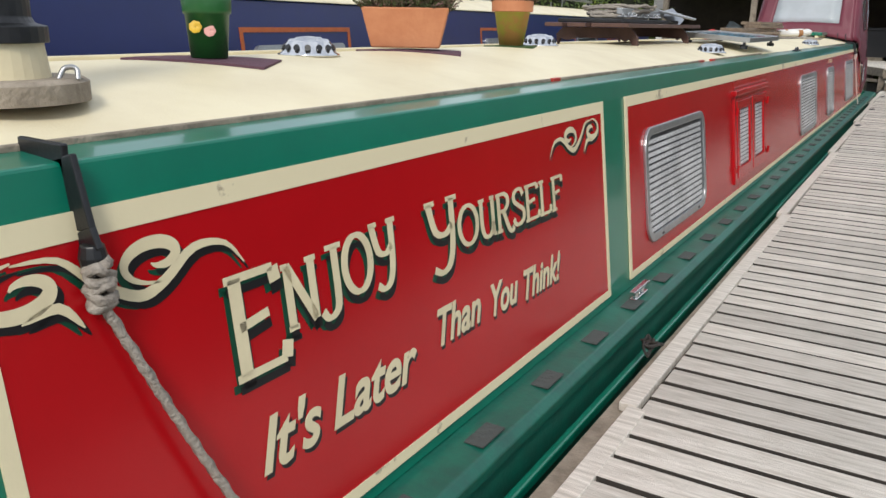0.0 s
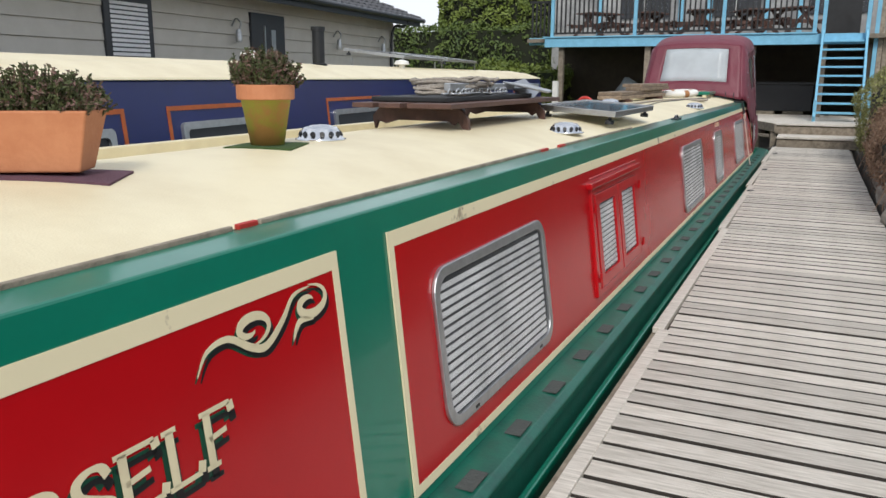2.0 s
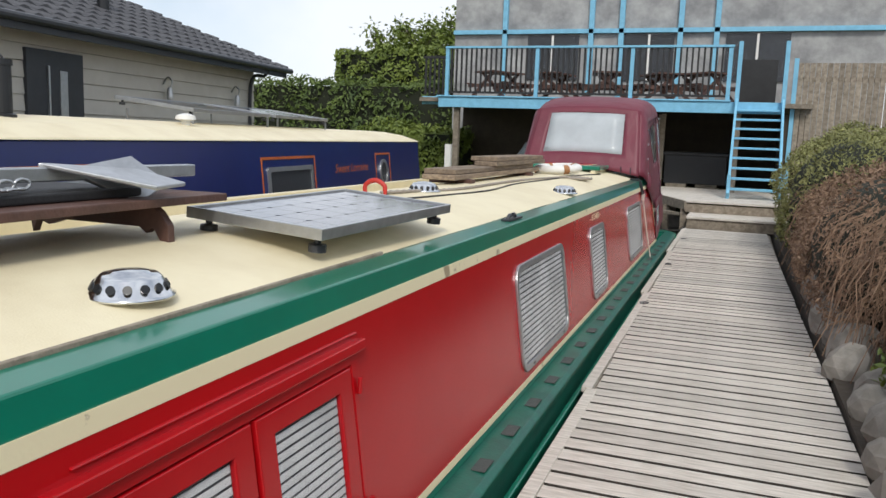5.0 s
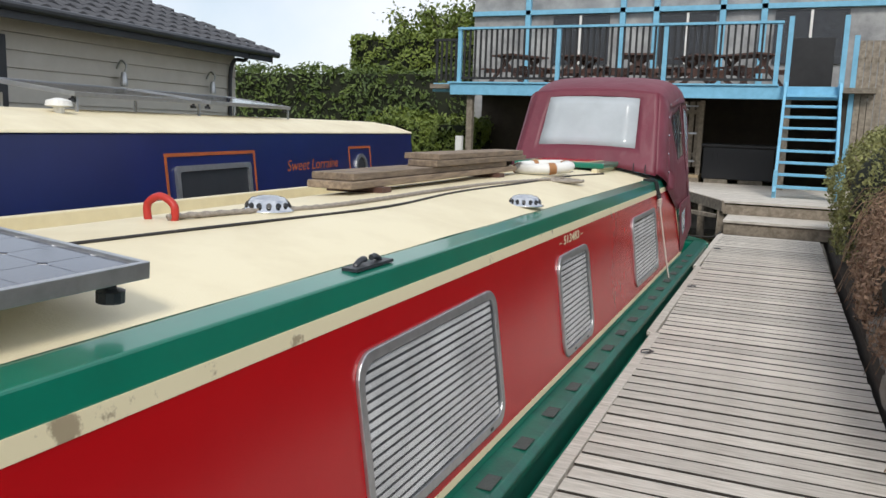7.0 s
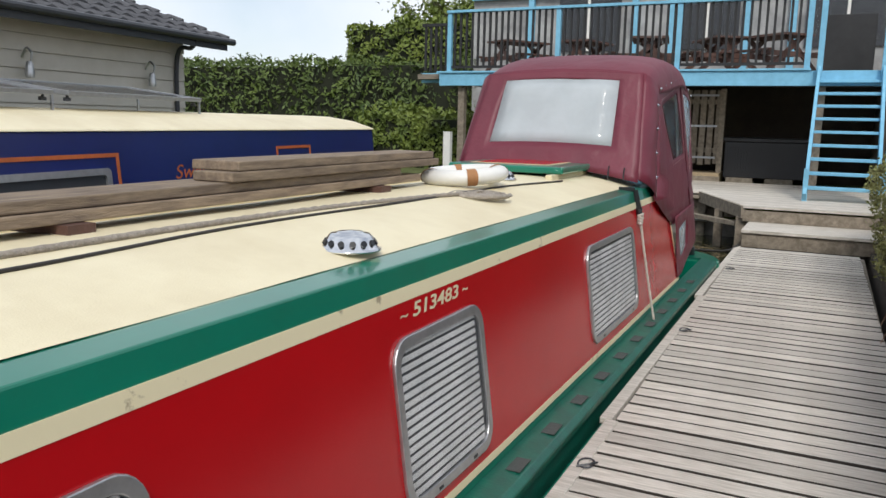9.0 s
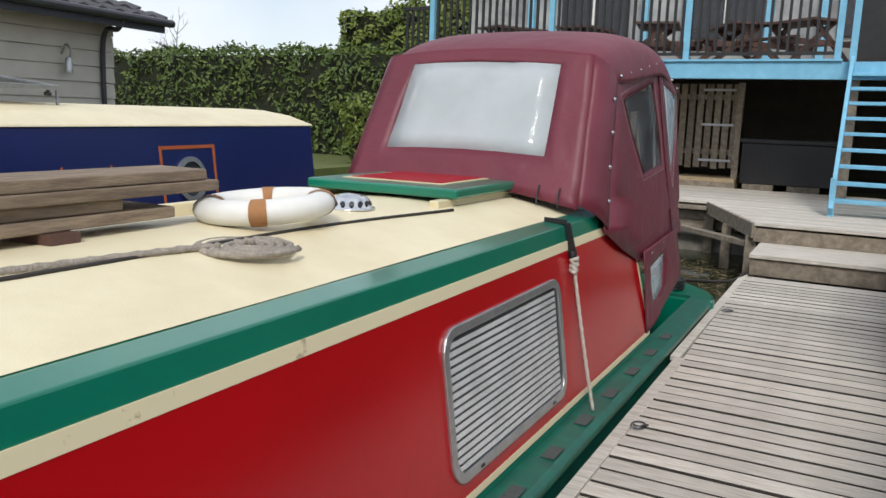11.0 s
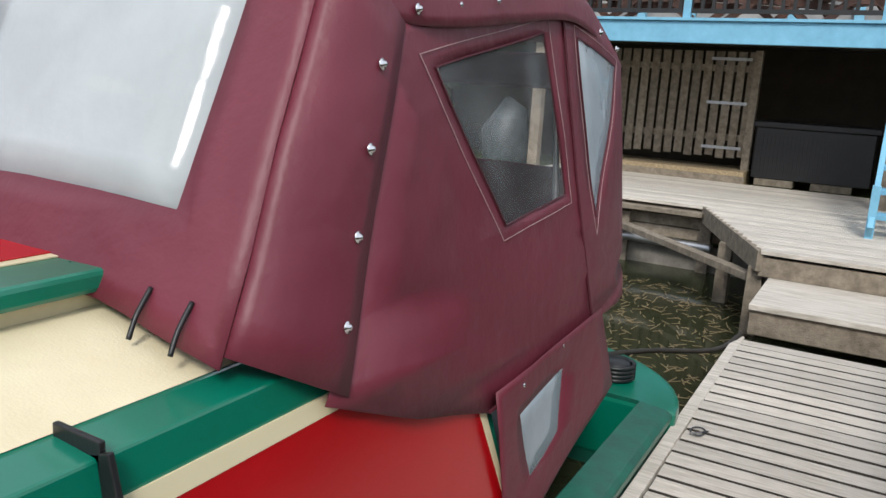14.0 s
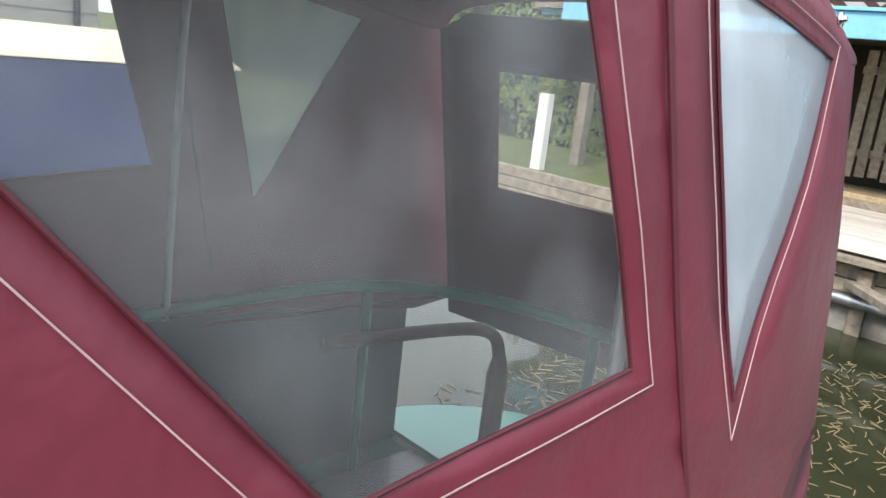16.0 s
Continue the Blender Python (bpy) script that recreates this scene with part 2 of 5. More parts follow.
def tube(bm, pts, r, n=8, lay=0.0):
    """A round tube through points; lay gives a rope's twisted strands."""
    pts = [Vector(p) for p in pts]
    rings, run = [], 0.0
    for i, p in enumerate(pts):
        d = (pts[min(i + 1, len(pts) - 1)] - pts[max(i - 1, 0)]).normalized()
        if i:
            run += (p - pts[i - 1]).length
        u = d.orthogonal().normalized() if not rings else (u - d * u.dot(d)).normalized()
        w = d.cross(u)
        ring = []
        for k in range(n):
            a = 2 * math.pi * k / n
            q = r * (1 + (0.22 * math.cos(3 * a + run / r * lay) if lay else 0))
            ring.append(bm.verts.new(p + (u * math.cos(a) + w * math.sin(a)) * q))
        rings.append(ring)
    for a, b in zip(rings, rings[1:]):
        for k in range(n):
            bm.faces.new((a[k], a[(k + 1) % n], b[(k + 1) % n], b[k]))
    bm.faces.new(rings[0][::-1])
    bm.faces.new(rings[-1])


def smooth_path(pts, n=10):
    pts = [Vector(p) for p in pts]
    out = []
    for i in range(len(pts) - 1):
        p0, p1, p2, p3 = pts[max(i - 1, 0)], pts[i], pts[i + 1], pts[min(i + 2, len(pts) - 1)]
        for k in range(n):
            t = k / n
            out.append(0.5 * (2 * p1 + (p2 - p0) * t + (2 * p0 - 5 * p1 + 4 * p2 - p3) * t * t + (3 * p1 - p0 - 3 * p2 + p3) * t ** 3))
    return out + [pts[-1]]


def leaves(bm, where, count, size, rng, spread=1.0):
    """Small folded leaves; where(rng) gives a point and the outward way."""
    for _ in range(count):
        p, d = where(rng)
        q = Vector((rng.gauss(0, 1), rng.gauss(0, 1), rng.gauss(0, 1))) * spread + Vector(d)
        q.normalize()
        s = size * rng.uniform(0.5, 1.3)
        a = q.orthogonal().normalized()
        a = Matrix.Rotation(rng.uniform(0, 6.28), 3, q) @ a
        b = q.cross(a)
        v = [bm.verts.new(p + a * s), bm.verts.new(p + b * s * 0.45 + q * s * 0.15), bm.verts.new(p - a * s), bm.verts.new(p - b * s * 0.45 + q * s * 0.15)]
        bm.faces.new((v[0], v[1], v[2]))
        bm.faces.new((v[0], v[2], v[3]))


def empty(name, at=(0, 0, 0)):
    e = new(name)
    e.location = at
    return e

# ---------------- setting ----------------
tagged(box("ground", (-900, -900, -1.4), (900, 900, -1.2), EARTH), "dark earth bed under canal and banks", "ground", kind="structure")
tagged(box("water", (-6.6, -60, -1.15), (1.9, 24.1, -0.32), WATER), "murky green brown still canal water", "water", kind="structure")
tagged(box("bank_north", (-900, 24.12, -1.2), (900, 900, 0.34), GRASS), "rough grassy bank behind the basin", "bank", kind="structure")
tagged(box("bank_west", (-900, -900, -1.2), (-6.6, 24.12, 0.55), GRASS), "grassy bank under the pale lodge", "bank", kind="structure")
tagged(box("bank_east", (1.75, -900, -1.2), (900, 24.12, 0.02), EARTH), "earth bank beside the jetty", "bank", kind="structure")

CX = -0.78


def roof_z(x):
    return 0.98 + 0.10 * (1 - ((x - CX) / 0.70) ** 2)


# wall frame: u along the boat, v up the leaning side, n outwards
VL = math.hypot(0.135, 0.74)
LEAN = math.atan2(0.106, 0.786)
WALL = Matrix(((0, -1.0545 * math.sin(LEAN), math.cos(LEAN), 0.116), (1, 0, 0, 0), (0, 1.0545 * math.cos(LEAN), math.sin(LEAN), 0.13), (0, 0, 0, 1)))


def vz(z):
    return (z - 0.13) * VL / 0.74


# ---------------- red narrowboat ----------------
boat = tagged(empty("narrowboat", (CX, 10, -0.3)), "red and green painted steel narrowboat moored at the jetty", "boat")
boat.location = (0, 0, 0)
TOPV = vz(0.955)
bm = bmesh.new()
prof = [(0.1195, 0.09), (0.010, 0.907), (-0.003, 0.985)]
sec = prof + [(-0.10, 0.993)] + [(x, roof_z(x)) for x in (-0.12, -0.27, -0.43, -0.60, -0.78, -0.96, -1.13, -1.29, -1.44)] + [(-1.46, 0.993), (-1.557, 0.985), (-1.57, 0.907), (-1.6795, 0.09)]
def loft(bm, ya, yb, pts):
    a = [bm.verts.new((x, ya(z) if callable(ya) else ya, z)) for x, z in pts]
    b = [bm.verts.new((x, yb(z) if callable(yb) else yb, z)) for x, z in pts]
    for i in range(len(pts) - 1):
        bm.faces.new((a[i], a[i + 1], b[i + 1], b[i]))
    bm.faces.new(a)
    bm.faces.new(b[::-1])
tail = lambda z: 17.51 - max(0, z - 0.125) * 0.285
loft(bm, 2.3, tail, sec)
finish("cabin", bm, GREEN, boat, 0.006)
# roof sheet
bm = bmesh.new()
xs = [-1.445 + 1.33 * i / 24 for i in range(25)]
grid = [[bm.verts.new((x, y, roof_z(x) + 0.004 + 0.003 * noise.noise(Vector((x * 3, y * 2, 0))))) for x in xs] for y in [2.32 + 14.35 * k / 90 for k in range(91)]]
for r0, r1 in zip(grid, grid[1:]):
    for i in range(24):
        bm.faces.new((r0[i], r0[i + 1], r1[i + 1], r1[i]))
finish("roof_sheet", bm, ROOF, boat, smooth=True)
# red panels and cream lines
def panel(u0, u1, ub0=None, ub1=None):
    ub0, ub1 = (u0 if ub0 is None else ub0), (u1 if ub1 is None else ub1)
    outer = [(u0, vz(0.865)), (u1, vz(0.865)), (ub1, vz(0.125)), (ub0, vz(0.125))]
    w = 0.028
    inner = [(u0 + w, vz(0.865) - 0.042), (u1 - w, vz(0.865) - 0.042), (ub1 - w, vz(0.125) + w), (ub0 + w, vz(0.125) + w)]
    b = bmesh.new()
    prism(b, inner[::-1], 0.0, 0.004, WALL)
    finish("red_panel", b, RED, boat)
    b = bmesh.new()
    ring_prism(b, outer[::-1], inner[::-1], 0.0, 0.006, WALL)
    finish("cream_line", b, CHIPPED, boat)
panel(2.66, 5.14, 2.66, 5.12)
panel(5.40, 17.21, 5.37, 17.50)
# gunwale and hull
bm = bmesh.new()
hull = [(0.10, 0.088), (0.235, 0.075), (0.262, 0.055), (0.262, 0.02), (0.24, 0.0), (0.22, -0.5), (-1.82, -0.5), (-1.84, 0.0), (-1.862, 0.02), (-1.862, 0.055), (-1.83, 0.075), (-1.70, 0.088)]
loft(bm, 1.4, 19.0, hull)
finish("hull", bm, GUNWALE, boat, 0.005)
bm = bmesh.new()
prism(bm, [(CX + 1.06 * math.cos(a), 18.99 + 0.85 * math.sin(a)) for a in [math.pi * i / 24 for i in range(25)]], -0.25, 0.07)
finish("stern_counter", bm, GREEN, boat, 0.02)
pad = box("grip_pad", (0.165, 3.4, 0.0822), (0.225, 3.53, 0.0862), WORN, boat)
for i in range(1, 34):
    o = pad.copy()
    scene.collection.objects.link(o)
    o.location.y = 0.43 * i
bm = bmesh.new()
add_box(bm, (0.255, 1.4, -0.14), (0.285, 18.9, -0.10))
finish("rubbing_strake", bm, GREEN, boat, 0.008)
# roof gutter strip
bm = bmesh.new()
for y0, y1 in ((2.3, 4.9), (5.0, 7.1), (7.5, 9.1)):
    add_box(bm, (-0.118, y0, 0.99), (-0.104, y1, 1.004))
finish("grab_rail_strip", bm, WOODG, boat, 0.003)
for y0, y1 in ((4.92, 4.99), (7.1, 7.22), (7.4, 7.5)):
    box("red_strip", (-0.119, y0, 0.99), (-0.103, y1, 1.005), REDP, boat, 0.003)
bm = bmesh.new()
add_box(bm, (-1.46, 2.4, 0.98), (-1.42, 16.3, 1.065))
finish("far_handrail", bm, CREAM, boat, 0.006)


def porthole(u0, u1, z0, z1, frame_w=0.035, r=0.09, step=0.028):
    v0, v1 = vz(z0), vz(z1)
    b = bmesh.new()
    ring_prism(b, rrect(u0, v0, u1, v1, r), rrect(u0 + frame_w, v0 + frame_w, u1 - frame_w, v1 - frame_w, r * 0.7), 0.002, 0.018, WALL)
    win = finish("window", b, ALU, boat, 0.004)
    b = bmesh.new()
    prism(b, rrect(u0 + 0.012, v0 + 0.012, u1 - 0.012, v1 - 0.012, r * 0.7), 0.0042, 0.0052, WALL)
    finish("blind_backing", b, DARKGREY, win)
    b = bmesh.new()
    v = v0 + frame_w + 0.008
    while v < v1 - frame_w - 0.012:
        add_box(b, (u0 + frame_w, v, 0.006), (u1 - frame_w - 0.03, v + step * 0.62, 0.0085), WALL)
        v += step
    finish("blind_slats", b, SLAT, win)
    b = bmesh.new()
    prism(b, rrect(u0 + frame_w, v0 + frame_w, u1 - frame_w, v1 - frame_w, r * 0.7), 0.0105, 0.0115, WALL)
    g = finish("pane", b, GLASS, win)
    g.visible_shadow = False
    for uu in (u0 + 0.2, u1 - 0.2):
        b = bmesh.new()
        add_box(b, (uu, v0 + 0.01, 0.018), (uu + 0.03, v0 + 0.02, 0.02), WALL)
        finish("drain_slot", b, BLACK, win)
    return win


porthole(5.62, 6.70, 0.215, 0.715)
porthole(10.42, 11.60, 0.19, 0.73)
porthole(12.58, 13.27, 0.19, 0.722)
porthole(14.74, 15.89, 0.205, 0.73)
# side hatch doors
v0, v1 = vz(0.2), vz(0.735)
bm = bmesh.new()
ring_prism(bm, [(7.45, v0), (8.59, v0), (8.59, v1), (7.48, v1)], [(7.52, v0 + 0.03), (8.55, v0 + 0.03), (8.55, v1 - 0.03), (7.52, v1 - 0.03)], 0.0, 0.02, WALL)
hatchway = finish("side_doors", bm, RED, boat, 0.004)
bm = bmesh.new()
prism(bm, [(7.45, v1), (8.63, v1), (8.63, v1 + 0.03), (7.45, v1 + 0.03)], 0.0, 0.035, WALL)
add_box(bm, (7.52, v1 + 0.045, 0.0), (8.62, v1 + 0.052, 0.012), WALL)
finish("drip_rail", bm, RED, hatchway, 0.008)
for a in (7.54, 8.05):
    bm = bmesh.new()
    ring_prism(bm, [(a, v0 + 0.03), (a + 0.49, v0 + 0.03), (a + 0.49, v1 - 0.035), (a, v1 - 0.035)], [(a + 0.075, v0 + 0.09), (a + 0.415, v0 + 0.09), (a + 0.415, v1 - 0.09), (a + 0.075, v1 - 0.09)], 0.002, 0.022, WALL)
    leafd = finish("door", bm, RED, hatchway, 0.004)
    bm = bmesh.new()
    add_box(bm, (a + 0.07, v0 + 0.085, 0.004), (a + 0.42, v1 - 0.085, 0.005), WALL)
    finish("blind_backing", bm, DARKGREY, leafd)
    bm = bmesh.new()
    v = v0 + 0.10
    while v < v1 - 0.11:
        add_box(bm, (a + 0.08, v, 0.006), (a + 0.41, v + 0.017, 0.009), WALL)
        v += 0.025
    finish("blind_slats", bm, SLAT, leafd)
    bm = bmesh.new()
    add_box(bm, (a + 0.075, v0 + 0.09, 0.011), (a + 0.415, v1 - 0.09, 0.012), WALL)
    finish("pane", bm, GLASS, leafd).visible_shadow = False
for vv in (v0 + 0.07, v1 - 0.12):
    for uu in (7.495, 8.575):
        bm = bmesh.new()
        lathe(bm, [(0.008, 0), (0.008, 0.05)], tuple(WALL @ Vector((uu, vv, 0.026))), 8)
        finish("hinge", bm, RED, hatchway)


# lettering: broad strokes with serifs
GLYPH = {
    "E": [[(0.12, 0), (0.12, 1)], [(0, 1), (0.62, 1)], [(0, 0), (0.66, 0)], [(0.12, 0.5), (0.5, 0.56)], [(0.62, 1), (0.64, 0.84)], [(0.66, 0), (0.7, 0.18)]],
    "N": [[(0.1, 0), (0.1, 1)], [(0.1, 1), (0.62, 0)], [(0.62, 0), (0.62, 1)], [(0, 0), (0.22, 0)], [(0.5, 1), (0.74, 1)], [(-0.02, 1), (0.12, 1)]],
    "J": [[(0.4, 1), (0.4, 0.1), (0.3, -0.12), (0.12, -0.16), (0.0, -0.02)], [(0.2, 1), (0.58, 1)]],
    "O": [[(0.35 + 0.34 * math.cos(a), 0.5 + 0.5 * math.sin(a)) for a in [2 * math.pi * i / 20 for i in range(21)]]],
    "Y": [[(0.02, 1), (0.14, 0.52), (0.36, 0.42), (0.54, 0.55)], [(0.56, 1), (0.54, 0.3), (0.44, -0.1), (0.24, -0.22), (0.06, -0.12)], [(-0.06, 1), (0.16, 1)], [(0.44, 1), (0.7, 1)]],
    "U": [[(0.1, 1), (0.1, 0.3), (0.2, 0.04), (0.38, 0.0), (0.52, 0.14), (0.56, 0.35)], [(0.56, 1), (0.56, 0)], [(0, 1), (0.22, 1)], [(0.46, 1), (0.64, 1)], [(0.56, 0), (0.68, 0)]],
    "R": [[(0.1, 0), (0.1, 1)], [(0, 1), (0.34, 1), (0.5, 0.88), (0.5, 0.68), (0.34, 0.54), (0.12, 0.54)], [(0.3, 0.54), (0.5, 0.0), (0.64, -0.12), (0.74, -0.02)], [(0, 0), (0.22, 0)]],
    "S": [[(0.5, 0.8), (0.42, 0.97), (0.24, 1.0), (0.08, 0.88), (0.1, 0.68), (0.3, 0.52), (0.5, 0.36), (0.5, 0.12), (0.32, 0.0), (0.12, 0.03), (0.03, 0.2)]],
    "L": [[(0.12, 0), (0.12, 1)], [(0, 1), (0.24, 1)], [(0, 0), (0.56, 0)], [(0.56, 0), (0.6, 0.2)]],
    "F": [[(0.12, 0), (0.12, 1)], [(0, 1), (0.58, 1)], [(0.12, 0.5), (0.46, 0.55)], [(0.58, 1), (0.6, 0.82)], [(0, 0), (0.26, 0)]],
}
ADV = {"E": 0.74, "N": 0.78, "J": 0.62, "O": 0.78, "Y": 0.72, "U": 0.72, "R": 0.72, "S": 0.6, "L": 0.66, "F": 0.6}


def stroke(bm, pts, w, d0, d1, taper=False):
    pts = [Vector((p[0], p[1], 0)) for p in pts]
    left, right = [], []
    for i, p in enumerate(pts):
        d = (pts[min(i + 1, len(pts) - 1)] - pts[max(i - 1, 0)]).normalized()
        nrm = Vector((-d.y, d.x, 0))
        f = 1.0 if not taper else max(0.12, math.sin(math.pi * (0.04 + 0.92 * i / (len(pts) - 1))))
        ww = w * f * (0.5 + 0.5 * abs(d.y)) if not taper else w * f
        left.append(p + nrm * ww / 2)
        right.append(p - nrm * ww / 2)
    for i in range(len(pts) - 1):
        prism(bm, [(q.x, q.y) for q in (right[i], right[i + 1], left[i + 1], left[i])], d0, d1, WALL)


def heading(off, d, name, material):
    b = bmesh.new()
    for word, u, base, hh, tall, rise in (("ENJOY", 3.11, 0.520, 0.125, 0.185, 0.035), ("YOURSELF", 3.815, 0.568, 0.105, 0.150, -0.018)):
        total = len(word)
        span = 0.56 if word == "ENJOY" else 0.87
        adv = sum(ADV[c] * (tall if i == 0 else hh) for i, c in enumerate(word))
        k = span / adv
        for i, c in enumerate(word):
            h = tall if i == 0 else hh
            bz = vz(base + rise * i / total + (0.03 if i and word == "ENJOY" else 0)) - (0.0 if i else 0.012)
            for line in GLYPH[c]:
                pts = [(u + x * h * k + off[0], bz + y * h + off[1]) for x, y in line]
                if len(pts) > 2:
                    pts = [(p.x, p.y) for p in smooth_path([(*p, 0) for p in pts], 4)]
                stroke(b, pts, 0.15 * h + 0.004, d, d + 0.0008)
            u += ADV[c] * h * k
    finish(name, b, material, boat)


heading((-0.012, -0.016), 0.0045, "letter_shadow", DKGREEN)
heading((0.004, -0.022), 0.0055, "letter_block", INK)
heading((0, 0), 0.0066, "heading_letters", CREAM)


def words(name, text, u, v, size, width, material, d, shear=0.0, bold=0.0, m=WALL, parent=None, tilt=0.0):
    cu = bpy.data.curves.new(name, "FONT")
    cu.body, cu.size, cu.shear, cu.offset, cu.extrude = text, size, shear, bold, 0.0004
    tmp = new(name, cu)
    bpy.context.view_layer.update()
    me = bpy.data.meshes.new_from_object(tmp.evaluated_get(bpy.context.evaluated_depsgraph_get()))
    span = max(x.co.x for x in me.vertices)
    bpy.data.objects.remove(tmp)
    me.transform(m @ Matrix.Translation((u, v, d)) @ Matrix.Rotation(tilt, 4, "Z") @ Matrix.Diagonal((width / span, 1, 1, 1)))
    me.materials.clear()
    me.materials.append(material)
    ob = new(name, me)
    ob.parent = parent or boat
    return ob


for (du, dv, d, mm, nm) in ((0.006, -0.011, 0.0048, INK, "motto_shadow"), (0, 0, 0.006, CREAM, "motto_letters")):
    words(nm, "It's Later", 3.13 + du, vz(0.31) + dv, 0.15, 0.575, mm, d, 0.35, 0.0035)
    words(nm, "Than", 3.79 + du, vz(0.345) + dv, 0.135, 0.26, mm, d, 0.35, 0.003)
    words(nm, "You", 4.095 + du, vz(0.335) + dv, 0.13, 0.2, mm, d, 0.35, 0.003)
    words(nm, "Think!", 4.315 + du, vz(0.322) + dv, 0.13, 0.32, mm, d, 0.35, 0.003)
words("number_letters", "513483", 12.74, vz(0.768), 0.062, 0.36, CREAM, 0.006, 0.2, 0.001)
words("number_flourish", "~", 12.66, vz(0.765), 0.06, 0.05, CREAM, 0.006)
words("number_flourish", "~", 13.13, vz(0.768), 0.06, 0.05, CREAM, 0.006)


def scroll(u, v, s, flip):
    """Painted scroll: two curls joined by a long wave."""
    for off, d, mm in (((0.01, -0.016), 0.0048, INK), ((-0.008, -0.012), 0.0044, DKGREEN), ((0, 0), 0.006, CREAM)):
        b = bmesh.new()
        wave = [(0.0, -0.1), (0.1, 0.12), (0.28, 0.16), (0.46, -0.04), (0.6, -0.1), (0.78, 0.1), (0.92, 0.34), (1.1, 0.38)]
        curl = lambda cu, cv, r, a0, way: [(cu + r * (1 - i / 22) * math.cos(a0 + way * i * 0.42), cv + r * (1 - i / 22) * math.sin(a0 + way * i * 0.42)) for i in range(18)]
        for line, w in ((wave, 0.06), (curl(0.48, 0.16, 0.2, -1.6, 1), 0.07), (curl(1.08, 0.18, 0.22, 1.5, -1), 0.075), ([(0.86, -0.2), (0.95, 0.0), (1.1, -0.04)], 0.05)):
            pts = smooth_path([(x * (-1 if flip else 1), y, 0) for x, y in line], 4)
            stroke(b, [(u + p.x * s + off[0] * s * 2.2, v + p.y * s * 0.5 + off[1] * s * 2.2) for p in pts], w * s * 0.8, d, d + 0.0008, True)
        finish("painted_scroll", b, mm, boat)


scroll(4.61, vz(0.742), 0.36, False)
scroll(3.17, vz(0.735), 0.40, True)


# ---------------- canopy ----------------
canopy = tagged(empty("boat_canopy"), "burgundy canvas boat canopy with clear vinyl windows", "canopy")
canopy.scale = (1, 1, 1.05)
from mathutils.geometry import tessellate_polygon


def side_x(y, z):
    return 0.08 - (1.05 * z - 0.57) * 0.115 - max(0, y - 18.3) ** 2 * 0.25 + 0.012 * noise.noise(Vector((y * 3, z * 3, 1)))


def sheet(name, loops, place, material, thick=0.004, cuts=3):
    vs = [p for loop in loops for p in loop]
    tris = tessellate_polygon([[Vector((*p, 0)) for p in loop] for loop in loops])
    b = bmesh.new()
    bv = [b.verts.new((p[0], p[1], 0)) for p in vs]
    for t in tris:
        try:
            b.faces.new([bv[i] for i in t])
        except ValueError:
            pass
    bmesh.ops.subdivide_edges(b, edges=b.edges, cuts=cuts, use_grid_fill=True)
    for v in b.verts:
        v.co = place(v.co.x, v.co.y)
    ob = finish(name, b, material, canopy, smooth=True)
    s = ob.modifiers.new("cloth", "SOLIDIFY")
    s.thickness = thick
    return ob


